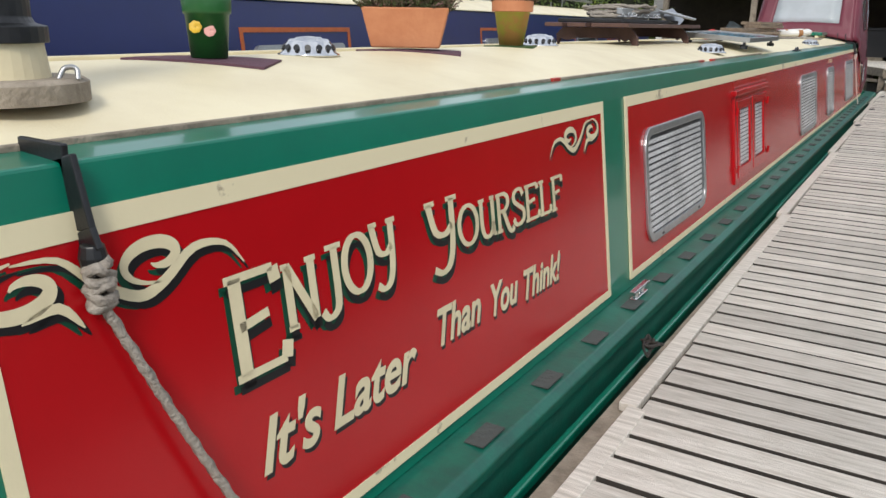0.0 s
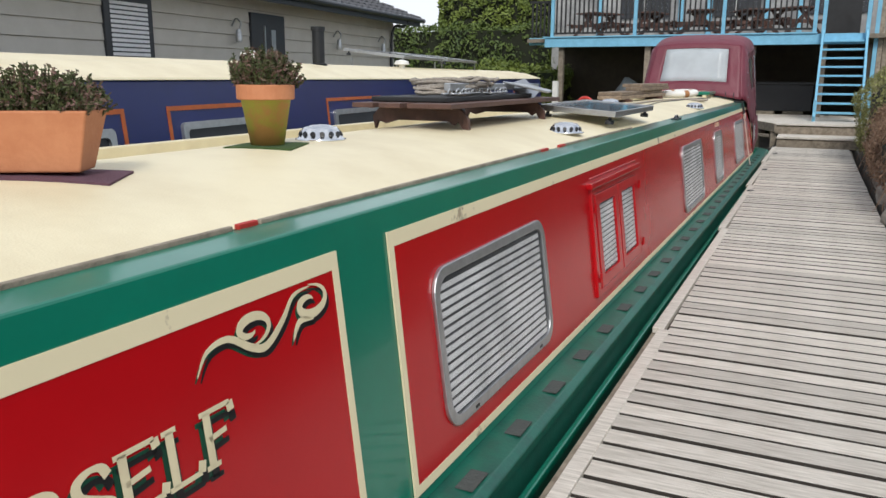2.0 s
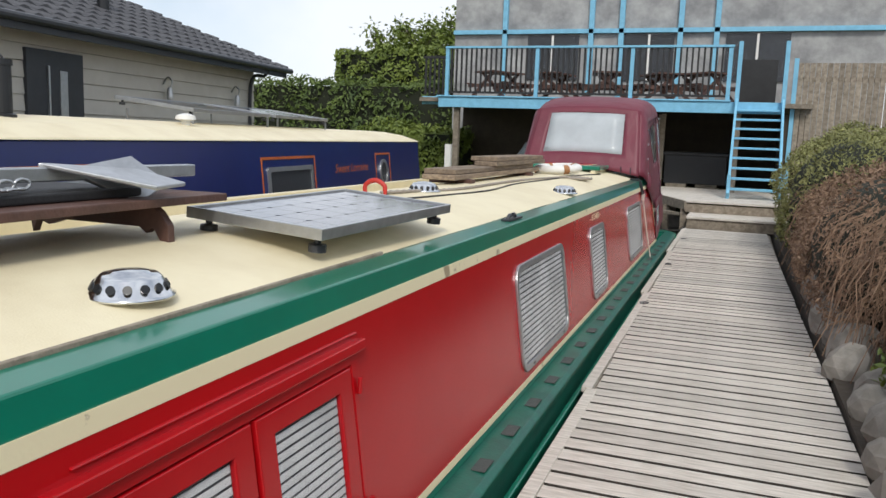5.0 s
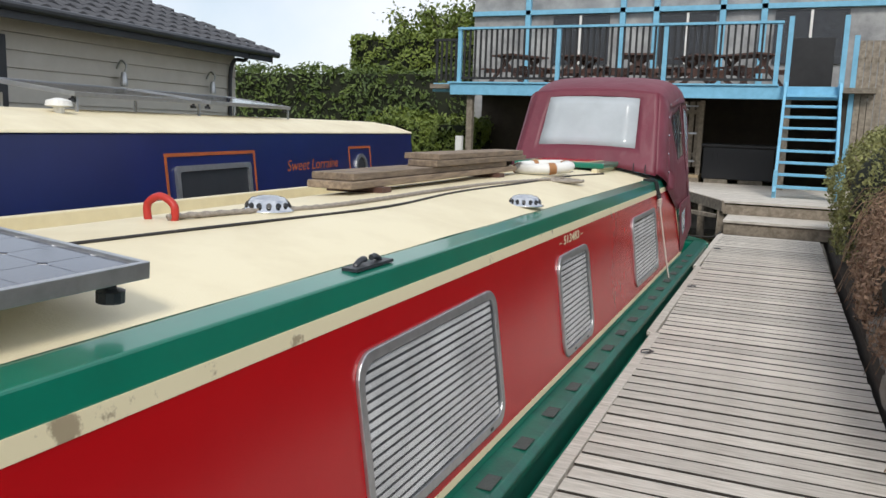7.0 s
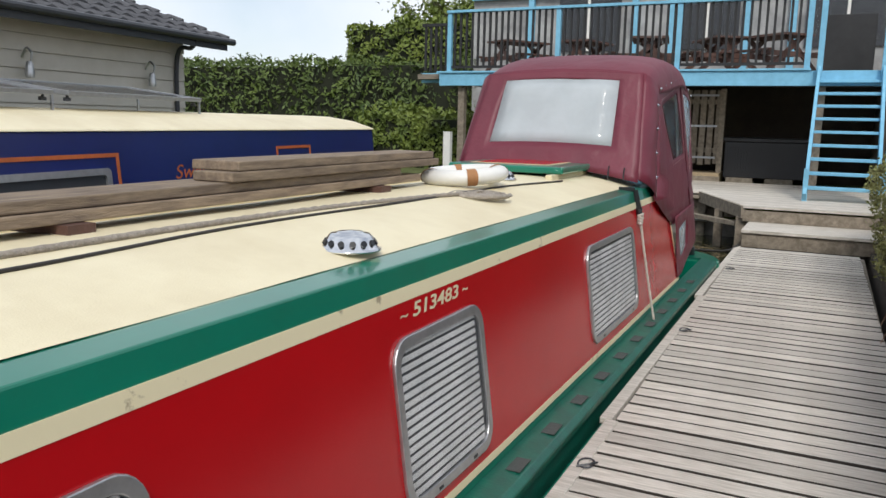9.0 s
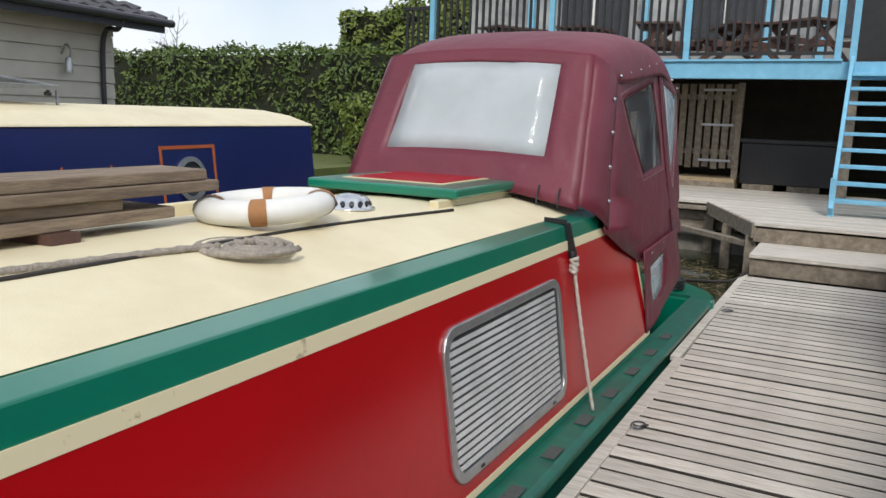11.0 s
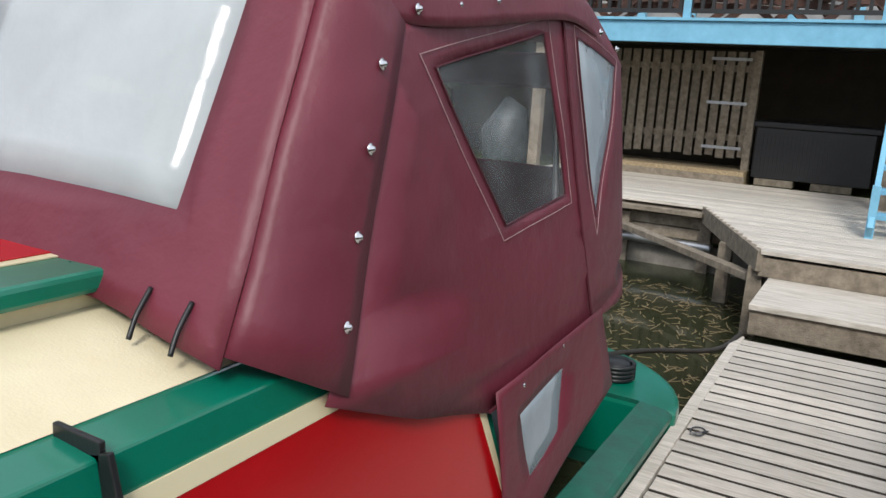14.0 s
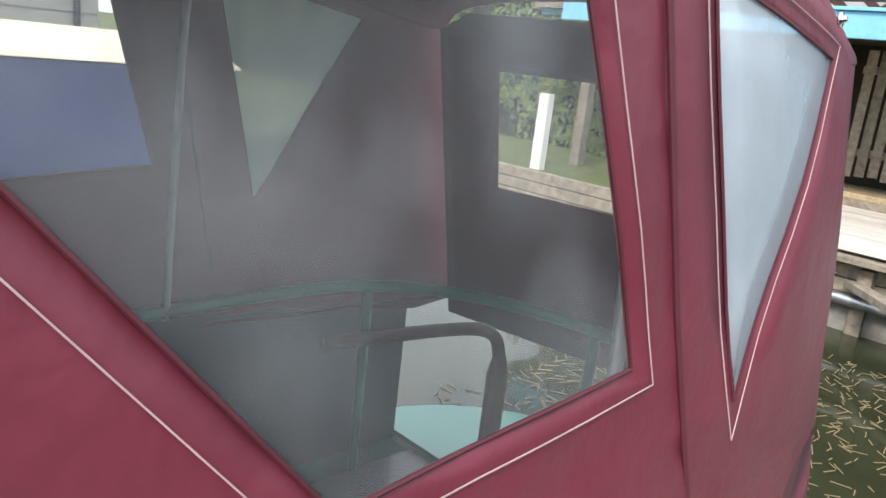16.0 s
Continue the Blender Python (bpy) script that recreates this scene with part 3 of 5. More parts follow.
SIDE = [(16.56, 0.86), (16.66, 1.0), (16.84, 1.5), (16.92, 1.62), (17.5, 1.70), (18.03, 1.765), (18.85, 1.60), (18.95, 1.25), (19.2, 0.70), (18.95, 0.62), (18.25, 0.655), (18.1, 0.64), (17.30, 0.60), (16.9, 0.72)]
W1 = [(17.07, 1.531), (17.775, 1.661), (17.945, 1.15), (17.445, 1.108)]
W2 = [(18.08, 1.668), (18.57, 1.59), (18.27, 1.035)]
for sgn in (1, -1):
    put = (lambda y, z: Vector((side_x(y, z), y, z))) if sgn == 1 else (lambda y, z: Vector((2 * CX - side_x(y, z), y, z)))
    sheet("side_curtain", [SIDE, W1[::-1], W2[::-1]], put, CANVAS)
    sheet("clear_window", [W1], put, VINYL, 0.001, 5)
    sheet("clear_window", [W2], put, VINYLS, 0.001, 5)
    put2 = (lambda y, z: Vector((side_x(y, z) + 0.02 - 0.05 * (0.6 - z), y, z))) if sgn == 1 else (lambda y, z: Vector((2 * CX - side_x(y, z) - 0.02, y, z)))
    FL = [(17.31, 0.66), (18.25, 0.70), (18.45, 0.34), (18.1, 0.28), (17.62, 0.15), (17.40, 0.14)]
    FW = [(17.48, 0.54), (17.85, 0.58), (17.81, 0.37), (17.58, 0.30)]
    sheet("lower_flap", [FL, FW[::-1]], put2, CANVAS)
    sheet("clear_window", [FW], put2, VINYLS, 0.001, 3)
    # seams, hems and stitching
    b, th = bmesh.new(), bmesh.new()
    for line in ([(17.93, 1.74), (18.06, 1.2), (18.20, 0.66)], [(17.30, 0.605), (18.1, 0.645), (19.15, 0.68)]):
        tube(b, [put(*((Vector(p) * 1)[:])) + Vector((0.004 * sgn, 0, 0)) for p in line], 0.006, 6)
    for loop in (W1, W2):
        c = Vector((sum(p[0] for p in loop) / len(loop), sum(p[1] for p in loop) / len(loop)))
        big = [tuple(c + (Vector(p) - c) * 1.16) for p in loop]
        big.append(big[0])
        for p, q in zip(big, big[1:]):
            tube(th, [put(p[0] + (q[0] - p[0]) * i / 8, p[1] + (q[1] - p[1]) * i / 8) + Vector((0.0035 * sgn, 0, 0)) for i in range(9)], 0.0012, 4)
        edge = loop + [loop[0]]
        for p, q in zip(edge, edge[1:]):
            tube(b, [put(p[0] + (q[0] - p[0]) * i / 8, p[1] + (q[1] - p[1]) * i / 8) + Vector((0.002 * sgn, 0, 0)) for i in range(9)], 0.003, 5)
    finish("seam", b, CANVASD, canopy)
    finish("stitching", th, THREAD, canopy)
# front panel with its large screen
def front(u, v):
    w = 0.735 - 0.09 * v
    return Vector((CX + u * w, 16.36 + 0.40 * v + 0.012 * noise.noise(Vector((u * 3, v * 3, 5))), 1.0 + 0.03 * (1 - u * u) + 0.755 * v))


OUT = [(-1, 0), (-0.5, 0.02), (0.5, 0.02), (1, -0.03), (1, 1), (-1, 1)]
SCR = [(-0.71, 0.28), (0.70, 0.275), (0.72, 0.91), (-0.72, 0.91)]
sheet("front_panel", [OUT, SCR[::-1]], front, CANVAS)
sheet("front_window", [SCR], front, VINYLF, 0.001, 5)
# elastic ties at the foot of the front panel
for u in (0.36, 0.70, 0.86):
    f0 = front(u, 0.09)
    b = bmesh.new()
    tube(b, smooth_path([f0 + Vector((0, -0.008, 0)), f0 + Vector((0.006, -0.05, -0.045)), f0 + Vector((0.012, -0.075, -0.085))], 5), 0.0055, 6)
    finish("elastic_tie", b, BLACK, canopy, smooth=True)
# corners and top
for sgn in (1, -1):
    b = bmesh.new()
    rows = []
    for k in range(11):
        v = k / 10
        f = front(sgn, v)
        zz = 0.86 + 0.76 * v
        e = Vector((side_x(16.60 + 0.3 * v, zz) + 0.006, 16.63 + 0.30 * v, zz))
        if sgn < 0:
            e.x = 2 * CX - e.x
        mid = (f + e) / 2 + Vector((0.055 * sgn, -0.06, 0.03))
        rows.append([b.verts.new(f.lerp(mid, t) * (1 - t) + mid.lerp(e, t) * t) for t in [i / 8 for i in range(9)]])
    for r0, r1 in zip(rows, rows[1:]):
        for i in range(8):
            b.faces.new((r0[i], r0[i + 1], r1[i + 1], r1[i]))
    o = finish("corner_panel", b, CANVAS, canopy, smooth=True)
    o.modifiers.new("cloth", "SOLIDIFY").thickness = 0.004
b = bmesh.new()
rows = []
for y, ze, zt, w in ((16.755, 1.68, 1.765, 0.655), (16.86, 1.61, 1.82, 0.725), (17.2, 1.63, 1.92, 0.735), (17.6, 1.68, 1.94, 0.735), (18.03, 1.735, 1.925, 0.735), (18.45, 1.65, 1.83, 0.70), (18.87, 1.57, 1.68, 0.65)):
    half = [(w + 0.012, ze), (w, ze + (zt - ze) * 0.45), (w - 0.05, ze + (zt - ze) * 0.8), (w - 0.16, zt), (w * 0.4, zt + 0.015)]
    pts = [(CX + a, z) for a, z in half] + [(CX, zt + 0.02)] + [(CX - a, z) for a, z in half[::-1]]
    rows.append([b.verts.new((x, y, z)) for x, z in pts])
for r0, r1 in zip(rows, rows[1:]):
    for i in range(len(r0) - 1):
        b.faces.new((r0[i], r0[i + 1], r1[i + 1], r1[i]))
o = finish("canopy_top", b, CANVAS, canopy, smooth=True)
o.modifiers.new("round", "SUBSURF").levels = 2
o.modifiers["round"].render_levels = 2
o.modifiers.new("cloth", "SOLIDIFY").thickness = 0.005
BACK = [(-1, 0), (1, 0), (0.88, 0.95), (0.7, 1), (-0.7, 1), (-0.88, 0.95)]
BWN = [(-0.6, 0.5), (0.6, 0.5), (0.55, 0.85), (-0.55, 0.85)]
bk = lambda u, v: Vector((CX + u * 0.66, 19.15 - 0.3 * v - 0.1 * abs(u), 0.62 + 1.02 * v))
sheet("back_panel", [BACK, BWN[::-1]], bk, CANVAS)
sheet("clear_window", [BWN], bk, VINYL, 0.001, 3)
b = bmesh.new()
for y in (17.15, 18.0):
    tube(b, smooth_path([(-0.02, y, 0.7), (-0.1, y, 1.6), (-0.25, y, 1.86), (CX, y, 1.885), (-1.35, y, 1.86), (-1.5, y, 1.6), (-1.58, y, 0.7)]), 0.012, 8)
finish("hood_frame", b, ALU, canopy, smooth=True)
# turn buttons
stud_bm = bmesh.new()
lathe(stud_bm, [(0.013, 0), (0.013, 0.004), (0.006, 0.005), (0.006, 0.012), (0.0, 0.013)], n=12)
stud = finish("turn_button", stud_bm, CHROME, canopy, smooth=True)
spots = [(16.634, 1.006), (16.696, 1.179), (16.754, 1.355), (16.811, 1.528)] + [(16.98 + 0.21 * i, 1.655 + 0.03 * i) for i in range(5)] + [(17.5, 0.625), (17.85, 0.655), (18.3, 1.70), (18.55, 1.655)]
for i, (y, z) in enumerate(spots):
    q = pose(side_x(y, z) + 0.012, y, z, 0, 82, 0)
    if i == 0:
        stud.matrix_basis = q
    else:
        o = stud.copy()
        scene.collection.objects.link(o)
        o.matrix_basis = q
# stern well
bm = bmesh.new()
add_box(bm, (-1.5, 17.5, 0.02), (-0.1, 19.2, 0.06))
# black here puts the shade under the canopy into the deck colour
finish("stern_deck", bm, BLACK, boat)
# dark wall added to close the gap below the far side curtain
box("added_gap_wall", (-1.66, 17.4, 0.06), (-1.62, 19.0, 0.72), DARKGREY, boat)
bm = bmesh.new()
tube(bm, smooth_path([(0.0, 17.6, 0.75), (-0.1, 18.7, 0.78), (CX, 19.05, 0.8), (-1.5, 18.7, 0.78), (-1.58, 17.6, 0.75)]), 0.022, 8)
for x, y in ((-0.1, 18.7), (CX, 19.05), (-1.5, 18.7)):
    tube(bm, [(x, y, 0.05), (x, y, 0.78)], 0.018, 8)
finish("stern_rail", bm, GREEN, boat, smooth=True)
b = bmesh.new()
lathe(b, [(0.03, 0.05), (0.03, 0.75), (0.02, 0.8)], (CX, 18.6, 0), 12)
tube(b, smooth_path([(CX, 18.6, 0.8), (CX, 18.5, 0.9), (CX, 18.0, 0.95)]), 0.018, 8)
tagged(finish("tiller", b, WOODD, smooth=True), "dark brown tiller standing in the stern well", "tiller")

# ---------------- things on the roof ----------------
def vent(x, y, r=0.105):
    z = roof_z(x) + 0.003
    b = bmesh.new()
    lathe(b, [(r, 0), (r, 0.006), (r * 0.9, 0.01), (r * 0.72, 0.045), (r * 0.62, 0.055), (r * 0.45, 0.056), (r * 0.40, 0.061), (0.002, 0.064)], n=32)
    v = tagged(finish("roof_vent", b, CHROME, None, smooth=True, m=Matrix.Translation((x, y, z))), "polished steel mushroom roof vent with round holes", "roof vent", "roof vents")
    b = bmesh.new()
    for i in range(14):
        a = 2 * math.pi * i / 14
        q = pose(r * 0.815 * math.cos(a), r * 0.815 * math.sin(a), 0.028, 0, 0, math.degrees(a)) @ pose(0, 0, 0, 0, 62, 0)
        prism(b, [(0.011 * math.cos(t), 0.011 * math.sin(t)) for t in [k * math.pi / 5 for k in range(10)]], -0.002, 0.003, q)
    finish("holes", b, BLACK, v)


for p in ((-0.72, 4.25), (-0.78, 6.25), (-0.25, 7.98), (-0.75, 11.08), (-0.20, 12.72), (-0.69, 15.25)):
    vent(*p)


def shrub(parent, c, sx, sy, h, seed, n=420):
    rng = random.Random(seed)
    b, f = bmesh.new(), bmesh.new()
    for k in range(n):
        x, y = rng.uniform(-sx, sx), rng.uniform(-sy, sy)
        top = h * rng.uniform(0.4, 1.1) * (1 - 0.35 * (abs(x) / sx) ** 2)
        p0 = Vector((c[0] + x, c[1] + y, c[2]))
        p1 = p0 + Vector((x * 0.35 + rng.gauss(0, 0.015), y * 0.35 + rng.gauss(0, 0.015), top))
        beam(b, p0, p1, 0.003, 0.003)
        for j in range(9):
            t = 0.35 + 0.65 * j / 8
            leaves(f if rng.random() < 0.5 else b, lambda r: (p0.lerp(p1, t), (0, 0, 1)), 3, 0.011, rng, 1.0)
    finish("stems", b, HEATHG, parent)
    finish("flowers", f, HEATH, parent)


def planter_trough(x, y, turn):
    z = roof_z(x) + 0.006
    e = empty("planter", (x, y, z))
    e.rotation_euler[2] = radians(turn)
    b = bmesh.new()
    lo, hi = (0.165, 0.065), (0.21, 0.095)
    def ring(w, d, zz):
        return [b.verts.new((sx * w, sy * d, zz)) for sx, sy in ((-1, -1), (1, -1), (1, 1), (-1, 1))]
    rs = [ring(*lo, 0.012), ring(*hi, 0.20), ring(hi[0] - 0.014, hi[1] - 0.014, 0.20), ring(hi[0] - 0.016, hi[1] - 0.016, 0.165)]
    b.faces.new(rs[0][::-1])
    for p, q in zip(rs, rs[1:]):
        for i in range(4):
            b.faces.new((p[i], p[(i + 1) % 4], q[(i + 1) % 4], q[i]))
    b.faces.new(rs[-1])
    finish("trough", b, TERRA, e, 0.008)
    shrub(e, (0, 0, 0.16), 0.17, 0.07, 0.16, 3)
    return tagged(e, "terracotta trough planted with flowering heather on the roof", "planter")


planter_trough(-0.76, 4.9, 30).scale = (0.84, 0.84, 0.84)
def mat_on_roof(x, y, sx, sy, turn, material, label, name):
    b = bmesh.new()
    M = Matrix.Translation((x, y, 0)) @ Matrix.Rotation(radians(turn), 4, "Z")
    g = [[M @ Vector((sx * (i / 6 - 0.5), sy * (j / 6 - 0.5), 0)) for i in range(7)] for j in range(7)]
    lo = [[b.verts.new((p.x, p.y, roof_z(p.x) + 0.003)) for p in r] for r in g]
    hi = [[b.verts.new((p.x, p.y, roof_z(p.x) + 0.010)) for p in r] for r in g]
    for L, rev in ((lo, 1), (hi, 0)):
        for j in range(6):
            for i in range(6):
                b.faces.new((L[j][i], L[j][i + 1], L[j + 1][i + 1], L[j + 1][i]))
    rim = [(0, i) for i in range(6)] + [(j, 6) for j in range(6)] + [(6, i) for i in range(6, 0, -1)] + [(j, 0) for j in range(6, 0, -1)]
    for (a, c), (d, e) in zip(rim, rim[1:] + rim[:1]):
        b.faces.new((lo[a][c], lo[d][e], hi[d][e], hi[a][c]))
    tagged(finish(name, b, material), label, "mat")


mat_on_roof(-0.74, 4.9, 0.42, 0.20, 30, MATP, "purple brown rubber mat under a planter", "rubber_mat")
mat_on_roof(-0.70, 3.77, 0.40, 0.22, 30, MATP, "purple brown rubber mat under a green pot", "rubber_mat")
mat_on_roof(-0.78, 5.9, 0.25, 0.25, 20, TURF, "square of artificial turf under a pot", "turf_mat")
b = bmesh.new()
lathe(b, [(0.062, 0), (0.092, 0.17), (0.10, 0.172), (0.102, 0.215), (0.09, 0.216), (0.086, 0.18)], n=32)
pot = tagged(finish("flower_pot", b, MOSSY, None, smooth=True, m=Matrix.Translation((-0.78, 5.9, roof_z(-0.78) + 0.011))), "mossy terracotta flower pot with heather", "flower pot")
b = bmesh.new()
lathe(b, [(0.103, 0.165), (0.106, 0.168), (0.107, 0.218), (0.092, 0.22), (0.09, 0.19)], n=32)
finish("rim", b, TERRA, pot, 0.002)
shrub(pot, (0, 0, 0.19), 0.07, 0.07, 0.15, 5, 260)
b = bmesh.new()
lathe(b, [(0.052, 0), (0.062, 0.12), (0.067, 0.122), (0.068, 0.13), (0.075, 0.26), (0.065, 0.26), (0.062, 0.22)], n=32)
gp = tagged(finish("painted_pot", b, POTG, None, smooth=True, m=Matrix.Translation((-0.69, 3.78, roof_z(-0.69) + 0.011))), "dark green metal pot painted with roses", "flower pot")
for du, dz, r, mm in ((-0.018, 0.085, 0.017, FLY), (0.012, 0.075, 0.016, FLP)):
    b = bmesh.new()
    for k in range(7):
        a = k * 0.9
        lathe(b, [(r * 0.5, 0), (r * 0.5, 0.003), (r * 0.2, 0.004)], (r * 0.55 * math.cos(a), r * 0.55 * math.sin(a), 0.001 * k), 10)
    finish("painted_rose", b, mm, gp, m=pose(0.035 + du * 0.8, -0.045 + du, dz, 82, 0, 38))
# chimney
b = bmesh.new()
lathe(b, [(0.16, 0), (0.16, 0.035), (0.15, 0.042)], n=40)
ch = tagged(finish("chimney", b, WOODG, None, m=Matrix.Translation((-0.37, 2.97, roof_z(-0.37)))), "black chimney pipe on a cream collar and wooden base", "chimney")
b = bmesh.new()
lathe(b, [(0.095, 0.04), (0.088, 0.10), (0.088, 0.105)], n=32)
finish("collar", b, CREAM, ch, smooth=False)
b = bmesh.new()
lathe(b, [(0.098, 0.105), (0.098, 0.135), (0.078, 0.14), (0.072, 0.15), (0.07, 0.62)], n=32)
finish("pipe", b, BLACK, ch, 0.002)
b = bmesh.new()
tube(b, smooth_path([(0.10, 0.06, 0.04), (0.10, 0.075, 0.06), (0.12, 0.085, 0.06), (0.13, 0.08, 0.04)]), 0.005, 6)
finish("eye_bolt", b, ALU, ch, smooth=True)


def rail_hook(y, rope_len, material):
    e = tagged(empty("mooring_hook", (0.0, y, 0.983)), "black steel roof hook holding a knotted rope", "hook", "mooring hooks")
    b = bmesh.new()
    for line in ([(-0.11, 0, 0.008), (0.005, 0, 0.006)], [(0.0, 0, 0.012), (0.03, 0, -0.10), (0.045, 0, -0.135)]):
        for p, q in zip(line, line[1:]):
            beam(b, p, q, 0.012, 0.05)
    lathe(b, [(0.018, -0.165), (0.022, -0.14), (0.018, -0.12)], (0.045, 0, 0), 12)
    finish("hook_plate", b, BLACK, e, 0.003)
    b = bmesh.new()
    rng = random.Random(int(y * 10))
    knot = [(0.055 + 0.016 * math.cos(i * 1.9), 0.02 * math.sin(i * 1.9), -0.15 - 0.004 * i + 0.008 * math.sin(i * 2.7)) for i in range(18)]
    tube(b, smooth_path(knot, 6), 0.009, 9, 1.0)
    end = Vector((0.19, rope_len[0], rope_len[1]))
    st = Vector((0.06, 0, -0.22))
    tube(b, [st.lerp(end, i / 70) + Vector((0, 0, -0.02 * math.sin(math.pi * i / 70))) for i in range(71)], 0.0085, 9, 1.0)
    finish("rope", b, material, e, smooth=True)


rail_hook(2.85, (0.28, -0.88), ROPE)
rail_hook(16.06, (0.02, -0.90), ROPEW)
# boarding rack and its load
rack = tagged(empty("roof_rack", (-0.32, 0.0, 0.09)), "dark brown wooden roof rack with scalloped ends", "rack")
rack.scale = (0.68, 1, 1)
for y in (7.27, 8.5):
    b = bmesh.new()
    pts = [(-1.15, 0.0), (-1.12, 0.045), (-1.05, 0.03), (-0.95, 0.05), (-0.5, 0.05), (-0.46, 0.03), (-0.42, 0.05), (-0.37, 0.0), (-0.33, 0.0), (-0.335, 0.06), (-0.38, 0.10), (-0.42, 0.12), (-1.1, 0.12), (-1.17, 0.07)]
    prism(b, pts, 0, 0.03, Matrix.Translation((0, y, 0.975)) @ Matrix.Rotation(radians(90), 4, "X"))
    finish("end_board", b, WOODD, rack, 0.003)
for x in (-1.05, -0.82, -0.58, -0.4):
    box("slat", (x - 0.09, 7.0, 1.097), (x + 0.09, 8.75, 1.122), WOODD, rack, 0.004)
box("tray", (-1.1, 7.15, 1.124), (-0.45, 8.45, 1.15), BLKWOOD, rack, 0.006)
b = bmesh.new()
rng = random.Random(8)
for k in range(5):
    pts = [(-0.86 + (0.15 + 0.02 * k) * math.cos(a) + rng.gauss(0, 0.012), 7.75 + (0.36 - 0.03 * k) * math.sin(a) + rng.gauss(0, 0.012), 1.252 + 0.018 * k + rng.gauss(0, 0.006)) for a in [i * 0.42 for i in range(16)]]
    tube(b, smooth_path(pts, 5), 0.0095, 8, 1.0)
tagged(finish("rope_pile", b, ROPE, smooth=True), "pile of grey mooring rope lying on the rack", "rope")
b = bmesh.new()
for i in range(26):
    a = i * 0.19
    p = Vector((-0.66 + 0.03 * math.sin(a * 2), 7.2 + 0.034 * i, 1.255 + 0.01 * (i % 2)))
    pts = [p + Matrix.Rotation(1.57 * (i % 2), 3, "Y") @ Vector((0.014 * math.cos(t), 0.024 * math.sin(t), 0)) for t in [k * 0.628 for k in range(11)]]
    tube(b, pts, 0.005, 5)
tagged(finish("anchor_chain", b, ALU, smooth=True), "galvanised steel chain lying along the rack", "chain")
b = bmesh.new()
beam(b, (-0.72, 7.35, 1.29), (-0.72, 8.8, 1.28), 0.04, 0.04)
prism(b, [(0, 0), (0.3, 0.10), (0.42, 0.0), (0.3, -0.10)], 0, 0.014, pose(-0.72, 8.15, 1.305, 12, 8, 60))
prism(b, [(0, 0), (0.22, 0.08), (0.34, 0.0), (0.22, -0.08)], 0, 0.014, pose(-0.74, 8.25, 1.29, 60, 8, 70))
tagged(finish("anchor", b, ALU, None, 0.004), "galvanised steel anchor lying on the rack", "anchor")


def solar(m, parent_label, w=0.56, l=1.0):
    e = tagged(empty("solar_panel"), parent_label, "solar panel", "solar panels")
    e.matrix_basis = m
    b = bmesh.new()
    ring_prism(b, [(-w / 2, 0), (w / 2, 0), (w / 2, l), (-w / 2, l)], [(-w / 2 + 0.014, 0.014), (w / 2 - 0.014, 0.014), (w / 2 - 0.014, l - 0.014), (-w / 2 + 0.014, l - 0.014)], -0.02, 0.018)
    finish("frame", b, ALU, e, 0.002)
    b = bmesh.new()
    nx, ny = 4, 8
    for i in range(nx):
        for j in range(ny):
            cw, cl = (w - 0.04) / nx, (l - 0.04) / ny
            x0, y0, c = -w / 2 + 0.02 + i * cw, 0.02 + j * cl, 0.012
            prism(b, [(x0 + c, y0 + 0.001), (x0 + cw - c, y0 + 0.001), (x0 + cw - 0.001, y0 + c), (x0 + cw - 0.001, y0 + cl - c), (x0 + cw - c, y0 + cl - 0.001), (x0 + c, y0 + cl - 0.001), (x0 + 0.001, y0 + cl - c), (x0 + 0.001, y0 + c)], 0.008, 0.0105)
    finish("cells", b, PV, e)
    box("backing", (-w / 2 + 0.014, 0.014, -0.004), (w / 2 - 0.014, l - 0.014, 0.007), SLAT, e)
    b = bmesh.new()
    for x in (-w / 2 + 0.05, w / 2 - 0.05):
        for y in (0.06, l - 0.06):
            lathe(b, [(0.03, -0.07), (0.03, -0.045), (0.012, -0.04), (0.012, -0.018)], (x, y, 0), 12)
    finish("foot", b, DARKGREY, e)


solar(pose(-0.40, 8.70, 1.125, 0.5, 4, -2), "blue black solar panel in an aluminium frame", 0.54, 1.08)
# stacked gangplanks
for k, (x, y0, y1, z, w) in enumerate(((-0.95, 11.85, 14.4, 1.115, 0.26), (-0.96, 11.9, 14.2, 1.155, 0.25), (-0.91, 12.85, 14.6, 1.195, 0.20), (-0.94, 12.9, 14.55, 1.235, 0.24))):
    tagged(box("gangplank", (x - w / 2, y0, z), (x + w / 2, y1, z + 0.038), PLANKW, None, 0.005), "weathered brown timber gangplank stacked on the roof", "plank", "stacked planks")
tagged(box("bearer_block", (-1.12, 12.1, 1.08), (-0.78, 12.2, 1.114), WOODD), "dark timber bearer under the planks", "bearer", "bearers")
tagged(box("bearer_block", (-1.12, 13.9, 1.08), (-0.78, 14.0, 1.114), WOODD), "dark timber bearer under the planks", "bearer", "bearers")
# life ring
b = bmesh.new()
n, k2 = 48, 14
rg = [[b.verts.new((math.cos(2 * math.pi * i / n) * (0.20 + 0.058 * math.cos(2 * math.pi * j / k2)), math.sin(2 * math.pi * i / n) * (0.20 + 0.058 * math.cos(2 * math.pi * j / k2)), 0.045 * math.sin(2 * math.pi * j / k2))) for j in range(k2)] for i in range(n)]
for i in range(n):
    for j in range(k2):
        b.faces.new((rg[i][j], rg[(i + 1) % n][j], rg[(i + 1) % n][(j + 1) % k2], rg[i][(j + 1) % k2]))
